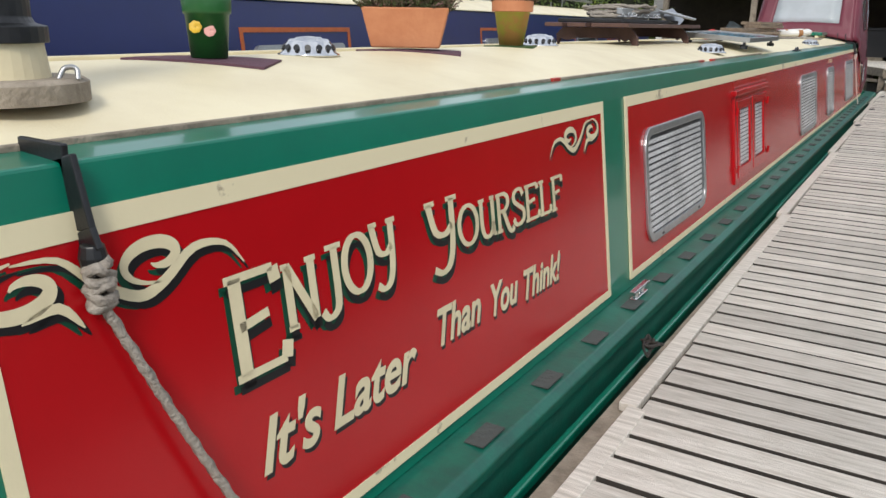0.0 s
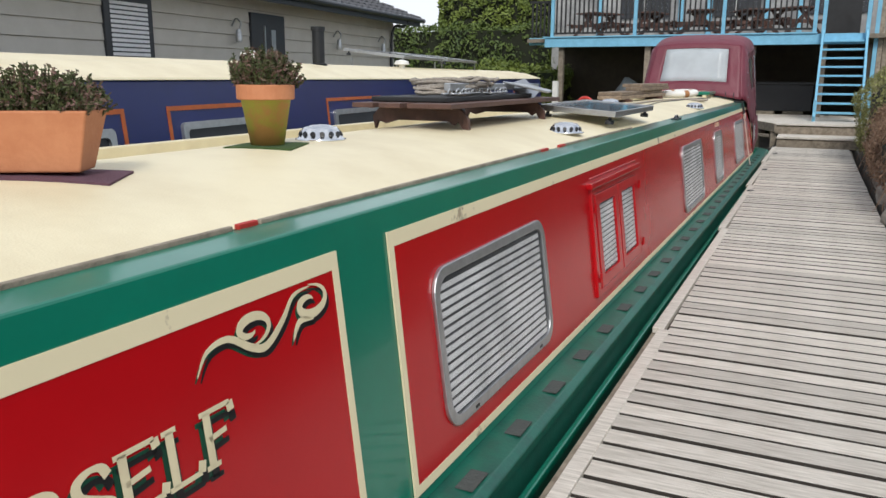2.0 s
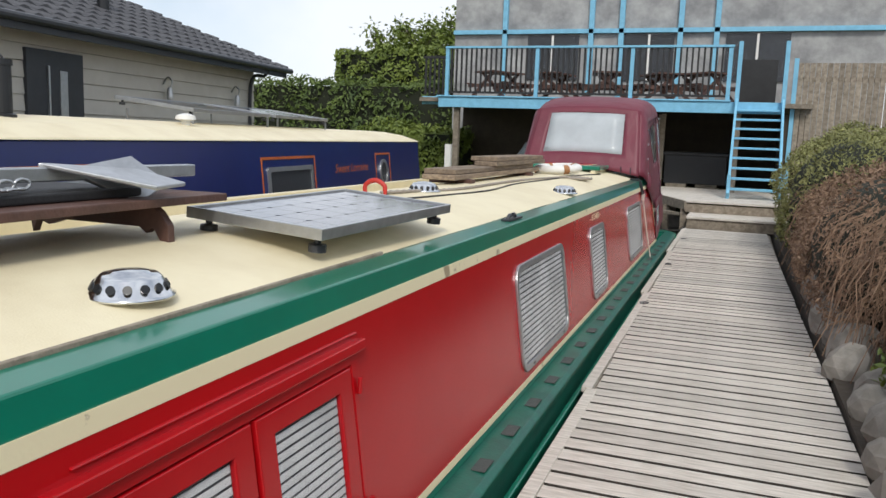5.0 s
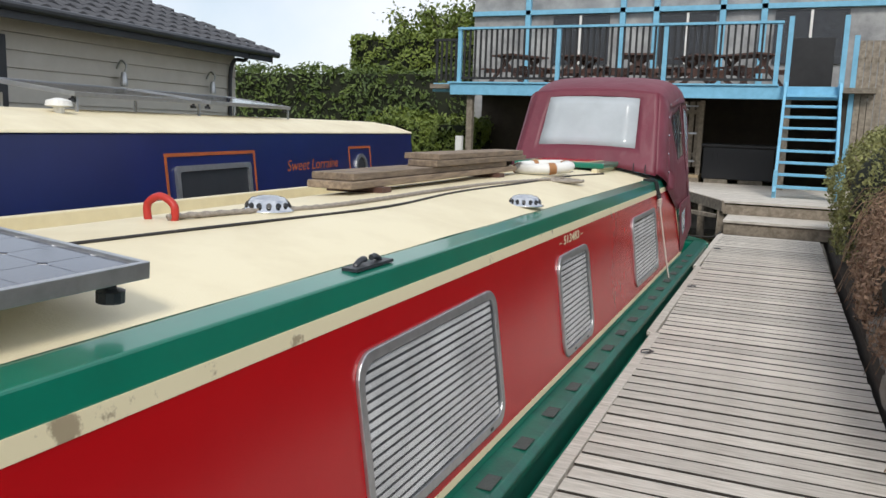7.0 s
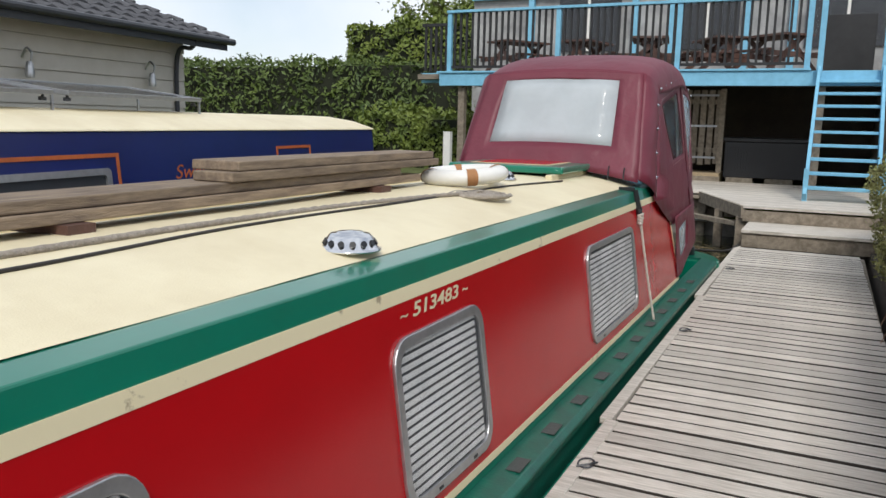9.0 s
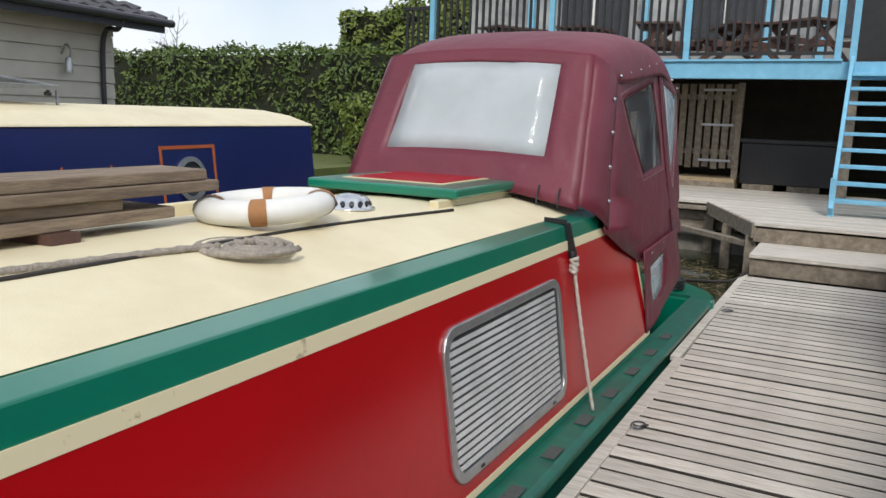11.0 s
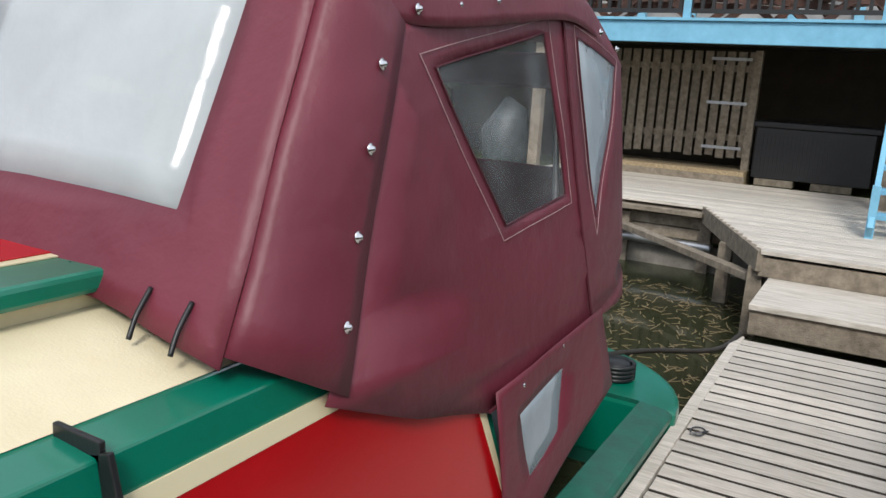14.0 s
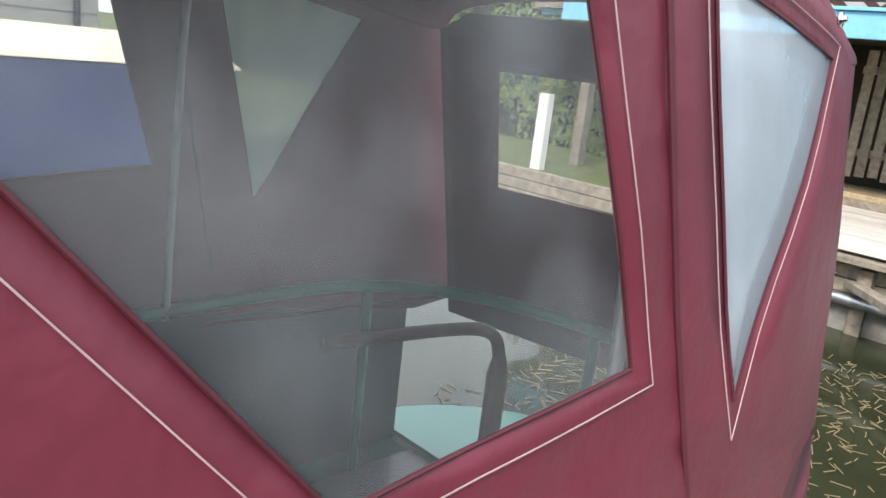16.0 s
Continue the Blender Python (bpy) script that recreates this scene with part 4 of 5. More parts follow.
ring = tagged(finish("life_ring", b, WHITE, None, smooth=True, m=pose(-0.70, 14.72, 1.138, 3, -3, 0)), "white life ring with orange bands lying flat", "life ring")
for a in (0.5, 2.1, 3.6, 5.2):
    b = bmesh.new()
    rows = [[b.verts.new((math.cos(t) * (0.20 + 0.061 * math.cos(2 * math.pi * j / k2)), math.sin(t) * (0.20 + 0.061 * math.cos(2 * math.pi * j / k2)), 0.048 * math.sin(2 * math.pi * j / k2))) for j in range(k2)] for t in (a, a + 0.12, a + 0.24)]
    for r0, r1 in zip(rows, rows[1:]):
        for j in range(k2):
            b.faces.new((r0[j], r1[j], r1[(j + 1) % k2], r0[(j + 1) % k2]))
    finish("band", b, RUST, ring, smooth=True)
b = bmesh.new()
pts = [(-0.43 + (0.015 + 0.0036 * i / 2.2) * math.cos(i * 0.35), 14.32 + (0.015 + 0.0036 * i / 2.2) * math.sin(i * 0.35), roof_z(-0.43) + 0.012 + (0.012 if i < 8 else 0)) for i in range(92)]
tube(b, pts, 0.0105, 8, 1.0)
tagged(finish("coiled_rope", b, ROPE, smooth=True), "flat spiral coil of grey rope on the roof", "rope")
b = bmesh.new()
tube(b, smooth_path([(-0.82, 10.6, 1.097), (-0.75, 10.95, 1.092), (-0.64, 11.4, 1.087), (-0.63, 12.65, 1.087), (-0.6, 13.4, 1.082), (-0.5, 14.1, 1.077), (-0.45, 14.22, 1.077)], 40), 0.011, 8, 1.022)
tagged(finish("mooring_rope", b, ROPE, smooth=True), "grey rope laid loosely along the roof", "rope")
b = bmesh.new()
tube(b, smooth_path([(-0.75, 9.3, 1.084), (-0.62, 10.4, 1.082), (-0.51, 11.6, 1.072), (-0.56, 12.6, 1.076), (-0.52, 13.8, 1.073), (-0.5, 14.8, 1.071), (-0.40, 15.65, 1.062)], 12), 0.007, 6)
tagged(finish("power_cable", b, CABLE, smooth=True), "black cable running along the cream roof", "cable")
b = bmesh.new()
tube(b, smooth_path([(-0.93, 10.62, 1.075), (-0.93, 10.62, 1.135), (-0.87, 10.62, 1.165), (-0.81, 10.62, 1.135), (-0.81, 10.62, 1.075)]), 0.014, 8)
tagged(finish("grab_loop", b, REDP, smooth=True), "red plastic handle fixed to the roof", "handle")
# fairlead
b = bmesh.new()
add_box(b, (-0.085, 10.55, 0.991), (-0.03, 10.79, 1.001))
for s, y in ((1, 10.60), (-1, 10.74)):
    tube(b, smooth_path([(-0.06, y, 0.988), (-0.06, y - 0.005 * s, 1.003), (-0.06, y + 0.025 * s, 1.017), (-0.06, y + 0.05 * s, 1.016)]), 0.010, 8)
tagged(finish("fairlead", b, DARKGREY, None, 0.003), "dark steel fairlead on the green roof edge", "fairlead")
# sliding hatch
hatch = tagged(empty("sliding_hatch", (-0.01, 0.06, 0.045)), "green sliding hatch cover with a red panel", "hatch")
box("cover", (-1.28, 15.66, 1.055), (-0.41, 16.6, 1.105), GREEN, hatch, 0.012)
box("cream_panel", (-1.16, 15.80, 1.106), (-0.56, 16.58, 1.109), CREAM, hatch)
box("red_inlay", (-1.13, 15.84, 1.110), (-0.59, 16.56, 1.1125), RED, hatch)
box("runner", (-0.50, 15.56, 1.0), (-0.45, 16.5, 1.054), CREAM, hatch, 0.004)
box("runner", (-1.27, 15.40, 1.01), (-1.21, 16.5, 1.054), CREAM, hatch, 0.004)
b = bmesh.new()
add_box(b, (0.17, 5.22, 0.088), (0.20, 5.38, 0.094))
for y in (5.25, 5.33):
    lathe(b, [(0.012, 0.094), (0.01, 0.12), (0.018, 0.124)], (0.185, y, 0), 10)
add_box(b, (0.172, 5.20, 0.118), (0.198, 5.40, 0.13))
tagged(finish("mooring_cleat", b, CHROME, None, 0.003), "bright steel mooring cleat on the gunwale", "cleat")

# ---------------- blue boat ----------------
def bx(y):
    return -3.5 - 0.133 * (y - 14)


BL = Matrix(((-0.1318, 0, 0.9913, -3.6), (0.9913, 0, 0.1318, 13.8), (0, 1, 0, 0.18), (0, 0, 0, 1)))
blue = tagged(empty("blue_narrowboat"), "navy blue narrowboat with a cream roof moored alongside", "boat")
def lof(bm, pts, u0, u1):
    a = [bm.verts.new(BL @ Vector((u0, z, n))) for n, z in pts]
    c = [bm.verts.new(BL @ Vector((u1, z, n))) for n, z in pts]
    for i in range(len(pts)):
        j = (i + 1) % len(pts)
        bm.faces.new((a[i], a[j], c[j], c[i]))
    bm.faces.new(a)
    bm.faces.new(c[::-1])
bm = bmesh.new()
lof(bm, [(0.1, -0.7), (0.08, 0.35), (0.0, 1.13), (-1.9, 1.13), (-1.98, 0.35), (-2.0, -0.7)], -10.5, 6.0)
finish("cabin", bm, NAVY, blue, 0.01)
bm = bmesh.new()
lof(bm, [(0.015, 1.132), (0.0, 1.15), (-0.3, 1.24), (-0.65, 1.29), (-0.95, 1.30), (-1.25, 1.29), (-1.6, 1.24), (-1.9, 1.15), (-1.915, 1.132)], -10.5, 6.03)
finish("roof", bm, ROOF, blue, 0.01)
def mark(u0, u1, z0, z1, w=0.03, fill=ALU, glass=DARKGREY, round_=False):
    b = bmesh.new()
    base = BL @ Matrix.Rotation(radians(-5.5), 4, "X")
    off = 0.105
    ring_prism(b, [(u0, z0), (u1, z0), (u1, z1), (u0, z1)], [(u0 + w, z0 + w), (u1 - w, z0 + w), (u1 - w, z1 - w), (u0 + w, z1 - w)], off + 0.002, off + 0.010, base)
    finish("orange_line", b, ORANGE, blue)
    b = bmesh.new()
    if round_:
        c, r = ((u0 + u1) / 2, (z0 + z1) / 2 - 0.02), 0.2
        o = [(c[0] + r * math.cos(t), c[1] + r * math.sin(t)) for t in [i * math.pi / 16 for i in range(32)]]
        i_ = [(c[0] + (p[0] - c[0]) * 0.78, c[1] + (p[1] - c[1]) * 0.78) for p in o]
    else:
        o = rrect(u0 + 0.12, z0 + 0.08, u1 - 0.12, z1 - 0.11, 0.04)
        i_ = rrect(u0 + 0.17, z0 + 0.13, u1 - 0.17, z1 - 0.16, 0.03)
    ring_prism(b, o, i_, off + 0.002, off + 0.03, base)
    finish("window_frame", b, fill, blue)
    b = bmesh.new()
    prism(b, i_, off + 0.003, off + 0.012, base)
    finish("glass", b, glass, blue)
for u0, u1, rd in ((-8.2, -6.9, False), (-6.9 + 0.4, -5.4, False), (-4.2, -2.9, False), (-0.35, 1.1, False), (3.45, 4.2, True)):
    mark(u0, u1, 0.40, 0.96, round_=rd)
words("boat_name", "Sweet Lorraine", 1.75, 0.72, 0.17, 1.35, ORANGE, 0.112, 0.3, 0, BL @ Matrix.Rotation(radians(-5.5), 4, "X"), blue)
for u in (0.2, 2.1):
    solar(BL @ Matrix(((1, 0, 0, u), (0, 0.12, 0.99, 1.42), (0, -0.99, 0.12, -0.55), (0, 0, 0, 1))) @ Matrix.Rotation(radians(0), 4, "X"), "tilted solar panel on the blue boat", 1.75, 0.9)
b = bmesh.new()
for u in (-0.6, 1.1, 3.0):
    for n in (-0.6, -1.35):
        beam(b, BL @ Vector((u, 1.22, n)), BL @ Vector((u, 1.42, n)), 0.02, 0.02)
finish("panel_legs", b, ALU, blue)
b = bmesh.new()
lathe(b, [(0.09, 0), (0.09, 0.02), (0.065, 0.03), (0.065, 0.36), (0.075, 0.36), (0.075, 0.4)], tuple(BL @ Vector((-3.1, 1.27, -0.6))), 20)
finish("stove_pipe", b, BLACK, blue)
b = bmesh.new()
for u in (-4.6, -0.9):
    lathe(b, [(0.04, 0), (0.04, 0.05), (0.10, 0.06), (0.09, 0.10), (0.02, 0.12)], tuple(BL @ Vector((u, 1.26, -0.5))), 16)
finish("mushroom_vent", b, WHITE, blue)

# ---------------- jetty ----------------
jetty = tagged(empty("jetty"), "weathered grey timber jetty with spaced planks", "jetty", kind="structure")
pb = bmesh.new()
add_box(pb, (0.40, -0.059, -0.032), (1.72, 0.059, 0.0))
plank = finish("plank", pb, WOODJ, jetty, 0.003)
# side faces get the dark material to paint shade into the gaps
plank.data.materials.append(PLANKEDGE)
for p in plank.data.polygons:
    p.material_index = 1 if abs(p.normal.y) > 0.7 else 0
rng = random.Random(4)
first = True
for i in range(139):
    q = Matrix.Translation((rng.uniform(-0.004, 0.004) + 0.11 - 0.0103 * 0.1405 * i, 1.25 + 0.1405 * i, rng.uniform(-0.003, 0.002))) @ Matrix.Rotation(rng.gauss(0, 0.002), 4, "Z")
    if first:
        plank.matrix_basis, first = q, False
    else:
        o = plank.copy()
        scene.collection.objects.link(o)
        o.matrix_basis = q
for i in range(6):
    box("edge_board", (0.335 + 0.095 - 0.0336 * i, 1.2 + 3.26 * i, -0.03), (0.398 + 0.095 - 0.0336 * i, 1.2 + 3.26 * i + 3.25, 0.004), WOODJ, jetty, 0.004)
box("side_beam", (0.36, 1.2, -0.22), (0.42, 20.75, -0.033), WOODG, jetty)
box("side_beam", (1.6, 1.2, -0.22), (1.68, 20.75, -0.033), WOODG, jetty)
for y in (2, 5, 8, 11, 14, 17, 20):
    box("pile", (0.45, y, -1.2), (0.6, y + 0.15, -0.04), WOODG, jetty)
b = bmesh.new()
for y in (13.67, 16.2, 19.0):
    tube(b, [(0.39 + 0.035 * math.cos(a), y + 0.05 * math.sin(a), 0.009) for a in [i * 0.45 for i in range(14)]], 0.004, 5)
    tube(b, [(0.36, y - 0.05, 0.008), (0.41, y - 0.03, 0.02), (0.43, y + 0.03, 0.008)], 0.005, 5)
finish("mooring_rings", b, DARKGREY, jetty)
b = bmesh.new()
rng = random.Random(6)
pts = [(0.36 + rng.gauss(0, 0.025), 4.92 + rng.gauss(0, 0.045), 0.02 + abs(rng.gauss(0, 0.015))) for _ in range(22)]
tube(b, smooth_path(pts, 5), 0.006, 6)
tagged(finish("twine_knot", b, CABLE), "tangle of black twine on the jetty edge", "twine")
# steps and lower deck
box("step", (0.30, 20.92, 0.15), (1.95, 21.88, 0.19), WOODJ, jetty, 0.004)
box("riser", (0.31, 20.95, -0.03), (1.95, 20.99, 0.148), WOODG, jetty, 0.003)
box("riser", (0.22, 21.86, 0.192), (1.95, 21.90, 0.345), WOODG, jetty, 0.003)
low = tagged(empty("lower_deck", (0, 0, 0.025)), "weathered timber landing deck below the stairs", "deck", kind="structure")
y = 21.84
while y < 26.6:
    x0 = 0.22 - (y - 21.84) * 0.42 if y < 23.9 else -3.4
    box("plank", (x0, y, 0.347), (2.6, y + 0.132, 0.382), WOODJ, low, 0.003)
    y += 0.14
bm = bmesh.new()
beam(bm, (0.22, 21.85, 0.29), (-0.64, 23.95, 0.29), 0.05, 0.17)
beam(bm, (-0.64, 23.92, 0.29), (-3.4, 23.92, 0.29), 0.17, 0.05)
for x, yy in ((0.19, 21.92), (-0.2, 22.8), (-0.6, 23.93), (-1.5, 23.95), (-2.5, 23.95)):
    add_box(bm, (x - 0.06, yy, -0.9), (x + 0.06, yy + 0.12, 0.22))
beam(bm, (0.15, 22.1, 0.10), (-1.6, 23.97, 0.08), 0.12, 0.06)
finish("edge_beam", bm, WOODG, low, 0.004)
bm = bmesh.new()
for i in range(3):
    add_box(bm, (-6.4, 24.05, 0.0 + 0.13 * i), (-0.1, 24.12, 0.12 + 0.13 * i))
tagged(finish("retaining_sleepers", bm, WOODG, None, 0.006), "grey timber sleepers facing the bank", "retaining wall", kind="structure")
tagged(box("concrete_wall", (-6.4, 24.01, -1.2), (1.7, 24.15, -0.04), STONE), "stained concrete canal wall", "wall", kind="structure")
b = bmesh.new()
tube(b, smooth_path([(-3.0, 23.94, -0.02), (-1.2, 23.92, -0.03), (-0.5, 23.86, -0.03)]), 0.05, 10)
tagged(finish("drain_pipe", b, ALU, smooth=True), "galvanised pipe fixed along the canal wall", "pipe")
b = bmesh.new()
tube(b, smooth_path([(0.30, 20.75, 0.02), (0.2, 20.4, -0.02), (-0.1, 20.0, 0.02), (-0.25, 19.5, 0.10)]), 0.016, 8, 0.8)
tagged(finish("stern_line", b, CABLE, smooth=True), "dark mooring line from stern to jetty", "rope")
b = bmesh.new()
lathe(b, [(0.05, 0.07), (0.085, 0.09), (0.09, 0.14), (0.07, 0.17), (0.02, 0.175)], (-0.12, 19.28, 0), 16)
for i in range(4):
    tube(b, [(-0.12 + 0.10 * math.cos(a), 19.28 + 0.10 * math.sin(a), 0.085 + 0.022 * i) for a in [k * 0.35 for k in range(19)]], 0.012, 6)
tagged(finish("rope_bollard", b, BLACK, smooth=True), "black bollard wrapped in rope on the stern", "bollard")
b = bmesh.new()
rng = random.Random(12)
for _ in range(1100):
    x, y = rng.uniform(-2.4, 0.3), rng.uniform(19.6, 23.2)
    if y < 19.9 and x < -0.2:
        continue
    a, l = rng.uniform(0, 3.14), rng.uniform(0.03, 0.12)
    beam(b, (x, y, -0.315), (x + l * math.cos(a), y + l * math.sin(a), -0.31), 0.006, 0.004)
tagged(finish("floating_reeds", b, STRAW), "floating dead reeds and straw on the water", "debris", kind="stuff")

# ---------------- stairs and raised terrace ----------------
stairs = tagged(empty("stairs"), "sky blue painted timber open stairs", "stairs")
for x in (0.93, 1.88):
    b = bmesh.new()
    beam(b, (x, 23.15, 0.44), (x, 25.2, 2.41), 0.05, 0.22)
    finish("stringer", b, SKYBLUE, stairs, 0.005)
for i in range(9):
    yy, zz = 23.27 + 0.222 * i, 0.57 + 0.205 * i
    box("tread", (0.955, yy - 0.02, zz), (1.855, yy + 0.23, zz + 0.045), SKYBLUE, stairs, 0.005)
b = bmesh.new()
for x in (0.93, 1.88):
    beam(b, (x, 23.2, 0.40), (x, 23.2, 0.88), 0.07, 0.07)
    beam(b, (x, 25.19, 2.3), (x, 25.19, 3.72), 0.09, 0.09)
finish("newel_post", b, SKYBLUE, stairs, 0.005)
terrace = tagged(empty("terrace", (-0.1, 0.03, 0.29)), "raised terrace with sky blue frame and black balusters", "terrace", kind="structure")
box("deck_floor", (-6.6, 25.33, 2.02), (2.6, 29.5, 2.12), WOODG, terrace)
box("fascia", (-6.05, 25.24, 1.88), (-2.6, 25.33, 2.13), SKYBLUE, terrace, 0.006)
box("fascia", (-2.595, 25.24, 1.88), (2.0, 25.33, 2.13), SKYBLUE, terrace, 0.006)
box("capping", (-6.1, 25.2, 2.135), (0.9, 25.36, 2.17), SKYBLUE, terrace, 0.004)
box("fascia", (-6.6, 25.5, 1.95), (-6.1, 25.56, 2.15), SKYBLUE, terrace, 0.006)
for x in (-5.85, -3.55, -1.3, 0.83):
    box("rail_post", (x - 0.045, 25.26, 2.17), (x + 0.045, 25.35, 3.36), SKYBLUE, terrace, 0.005)
box("top_rail", (-5.9, 25.23, 3.32), (0.9, 25.38, 3.37), SKYBLUE, terrace, 0.005)
box("bottom_rail", (-5.8, 25.29, 2.23), (0.8, 25.33, 2.28), BLKWOOD, terrace)
bb = bmesh.new()
add_box(bb, (-0.02, -0.02, 0), (0.02, 0.02, 1.07))
bal = finish("baluster", bb, BLKWOOD, terrace)
first = True
x = -5.74
while x < 0.76:
    q = Matrix.Translation((x, 25.31, 2.26))
    if first:
        bal.matrix_basis, first = q, False
    else:
        o = bal.copy()
        scene.collection.objects.link(o)
        o.matrix_basis = q
    x += 0.128
bm = bmesh.new()
for i in range(5):
    add_box(bm, (-6.55 + 0.12 * i, 25.52, 2.2), (-6.5 + 0.12 * i, 25.55, 3.1))
add_box(bm, (-6.6, 25.5, 3.1), (-5.95, 25.58, 3.16))
finish("side_balusters", bm, BLKWOOD, terrace)
for x in (-5.6, -3.2, 1.08):
    box("support_post", (x - 0.07, 25.36, 0.05), (x + 0.07, 25.5, 2.02), WOODG, terrace, 0.006)
# dark brown walls close the space under the terrace at back and side
tagged(box("undercroft_wall", (-6.6, 28.5, 0.3), (2.6, 28.7, 2.3), EARTH), "dark brown back wall under terrace", "wall", kind="structure")
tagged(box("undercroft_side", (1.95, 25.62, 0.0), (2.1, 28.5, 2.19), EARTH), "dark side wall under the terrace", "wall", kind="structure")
box("gate", (1.0, 26.2, 2.13), (1.85, 26.26, 3.15), BLKWOOD, terrace, 0.005)
# building front behind terrace
front_wall = tagged(box("building_front", (-7.2, 29.5, 0.36), (4.5, 29.8, 6.6), SHEET), "building front hung with milky plastic sheeting", "wall", kind="structure")
for x in (-5.6, -3.05, -2.2, -0.6, 0.35):
    box("blue_post", (x - 0.07, 29.36, 2.12), (x + 0.07, 29.49, 6.0), SKYBLUE, front_wall, 0.005)
for x0, x1 in ((-4.9, -3.4), (-2.1, -0.75), (0.6, 2.2)):
    box("dark_pane", (x0, 29.44, 2.9), (x1, 29.5, 4.15), DARKGREY, front_wall)
    box("pane_glass", (x0 + 0.05, 29.43, 3.0), (x1 - 0.05, 29.439, 4.1), GLASS, front_wall)
    box("mullion", ((x0 + x1) / 2 - 0.03, 29.38, 2.9), ((x0 + x1) / 2 + 0.03, 29.429, 4.15), WHITE, front_wall)
box("lintel", (-7.2, 29.36, 4.2), (4.4, 29.5, 4.32), SKYBLUE, front_wall)
front_wall.location = (-0.1, 0, 0.29)


def picnic_table(m):
    e = tagged(empty("picnic_table"), "brown timber picnic table on the terrace", "table", "terrace tables")
    e.matrix_basis = m
    b = bmesh.new()
    for i in range(5):
        add_box(b, (-0.6, -0.35 + 0.145 * i, 0.71), (0.6, -0.35 + 0.145 * i + 0.13, 0.75))
    finish("top", b, WOODD, e)
    b = bmesh.new()
    for s in (-0.75, 0.62):
        add_box(b, (-0.6, s, 0.42), (0.6, s + 0.13, 0.455))
    for x in (-0.45, 0.45):
        beam(b, (x, -0.7, 0), (x, 0.2, 0.72), 0.04, 0.09)
        beam(b, (x, 0.7, 0), (x, -0.2, 0.72), 0.04, 0.09)
        beam(b, (x, -0.75, 0.39), (x, 0.75, 0.39), 0.04, 0.09)
    finish("frame", b, WOODD, e)


for i, x in enumerate((-5.0, -3.6, -2.2, -0.9, 0.1)):
    picnic_table(pose(x, 26.8 + 0.3 * (i % 2), 2.412, 0, 0, 20 * i + 60))
# fence, box, gravel
fence = tagged(empty("picket_fence"), "weathered grey picket fence and gate", "fence")
for i in range(15):
    box("picket", (-2.95 + 0.148 * i, 27.0, 0.70 + 0.015 * (i % 3)), (-2.84 + 0.148 * i, 27.02, 2.17), WOODG, fence, 0.003)
box("rail", (-2.98, 27.025, 0.95), (-0.8, 27.07, 1.04), WOODG, fence)
box("rail", (-2.98, 27.025, 1.9), (-0.8, 27.07, 1.99), WOODG, fence)
for z in (0.83, 1.45, 2.05):
    box("strap_hinge", (-1.38, 26.985, z), (-0.84, 26.996, z + 0.04), ALU, fence)
box("gate_post", (-0.80, 26.92, 0.38), (-0.70, 27.04, 2.19), WOODG, fence, 0.004)
chest = tagged(empty("storage_chest"), "black ribbed plastic storage chest", "storage box")
box("body", (-0.66, 26.96, 0.48), (0.82, 27.7, 1.18), DARKBOX, chest, 0.015)
bm = bmesh.new()
for i in range(28):
    add_box(bm, (-0.62 + 0.0515 * i, 26.95, 0.54), (-0.602 + 0.0515 * i, 26.962, 1.10))
finish("ribs", bm, DARKBOX, chest)
box("lid", (-0.70, 26.92, 1.182), (0.86, 27.74, 1.26), DARKBOX, chest, 0.015)
for x in (-0.60, 0.12):
    tagged(box("timber_block", (x, 26.94, 0.383), (x + 0.5, 27.5, 0.478), WOODG, None, 0.005), "timber bearer under the storage chest", "block", "chest bearers")
tagged(box("gravel_strip", (-3.4, 26.63, 0.33), (-0.70, 27.6, 0.56), GRAVEL), "strip of buff gravel before the fence", "gravel", kind="structure")
tagged(box("gravel_edging", (-3.4, 26.60, 0.383), (-0.68, 26.628, 0.50), WOODG), "timber edging board of the gravel strip", "edging", kind="structure")
b = bmesh.new()
lathe(b, [(0.30, 0), (0.36, 0.2), (0.33, 0.55), (0.2, 0.85), (0.05, 1.0)], (-3.9, 25.8, 0.36), 14)
for v in b.verts:
    v.co += Vector((noise.noise(v.co * 3), noise.noise(v.co * 3 + Vector((9, 0, 0))), 0)) * 0.12
tagged(finish("covered_bundle", b, CLOTH, smooth=True), "bundle wrapped in grey green tarpaulin", "tarpaulin")

# ---------------- lodge ----------------
HM = Matrix(((-0.1093, 0, 0.994, -8.2), (0.994, 0, 0.1093, 20.2), (0, 1, 0, 0.36), (0, 0, 0, 1)))
lodge = tagged(empty("lodge"), "pale grey clad lodge with a dark tiled roof", "house")
bm = bmesh.new()
add_box(bm, (-16, 0.3, -5.5), (0, 2.25, -0.02), HM)
finish("wall_core", bm, CLAD, lodge)
for i in range(9):
    bm = bmesh.new()
    z = 0.35 + 0.212 * i
    prism(bm, [(z, -0.02), (z, 0.022), (z + 0.2, 0.004), (z + 0.2, -0.02)], -16, 0.0, HM @ Matrix(((0, 0, 1, 0), (1, 0, 0, 0), (0, 1, 0, 0), (0, 0, 0, 1))))
    finish("cladding_board", bm, CLAD, lodge)
bm = bmesh.new()
E0, ZE = 0.5, 2.3
ev = [(-16.5, ZE, E0), (0.55, ZE, E0), (0.55, ZE, -6.0), (-16.5, ZE, -6.0)]
rid = [(-14.0, 3.75, -2.75), (-2.7, 3.75, -2.75)]
va = [bm.verts.new(HM @ Vector(p)) for p in ev + rid]
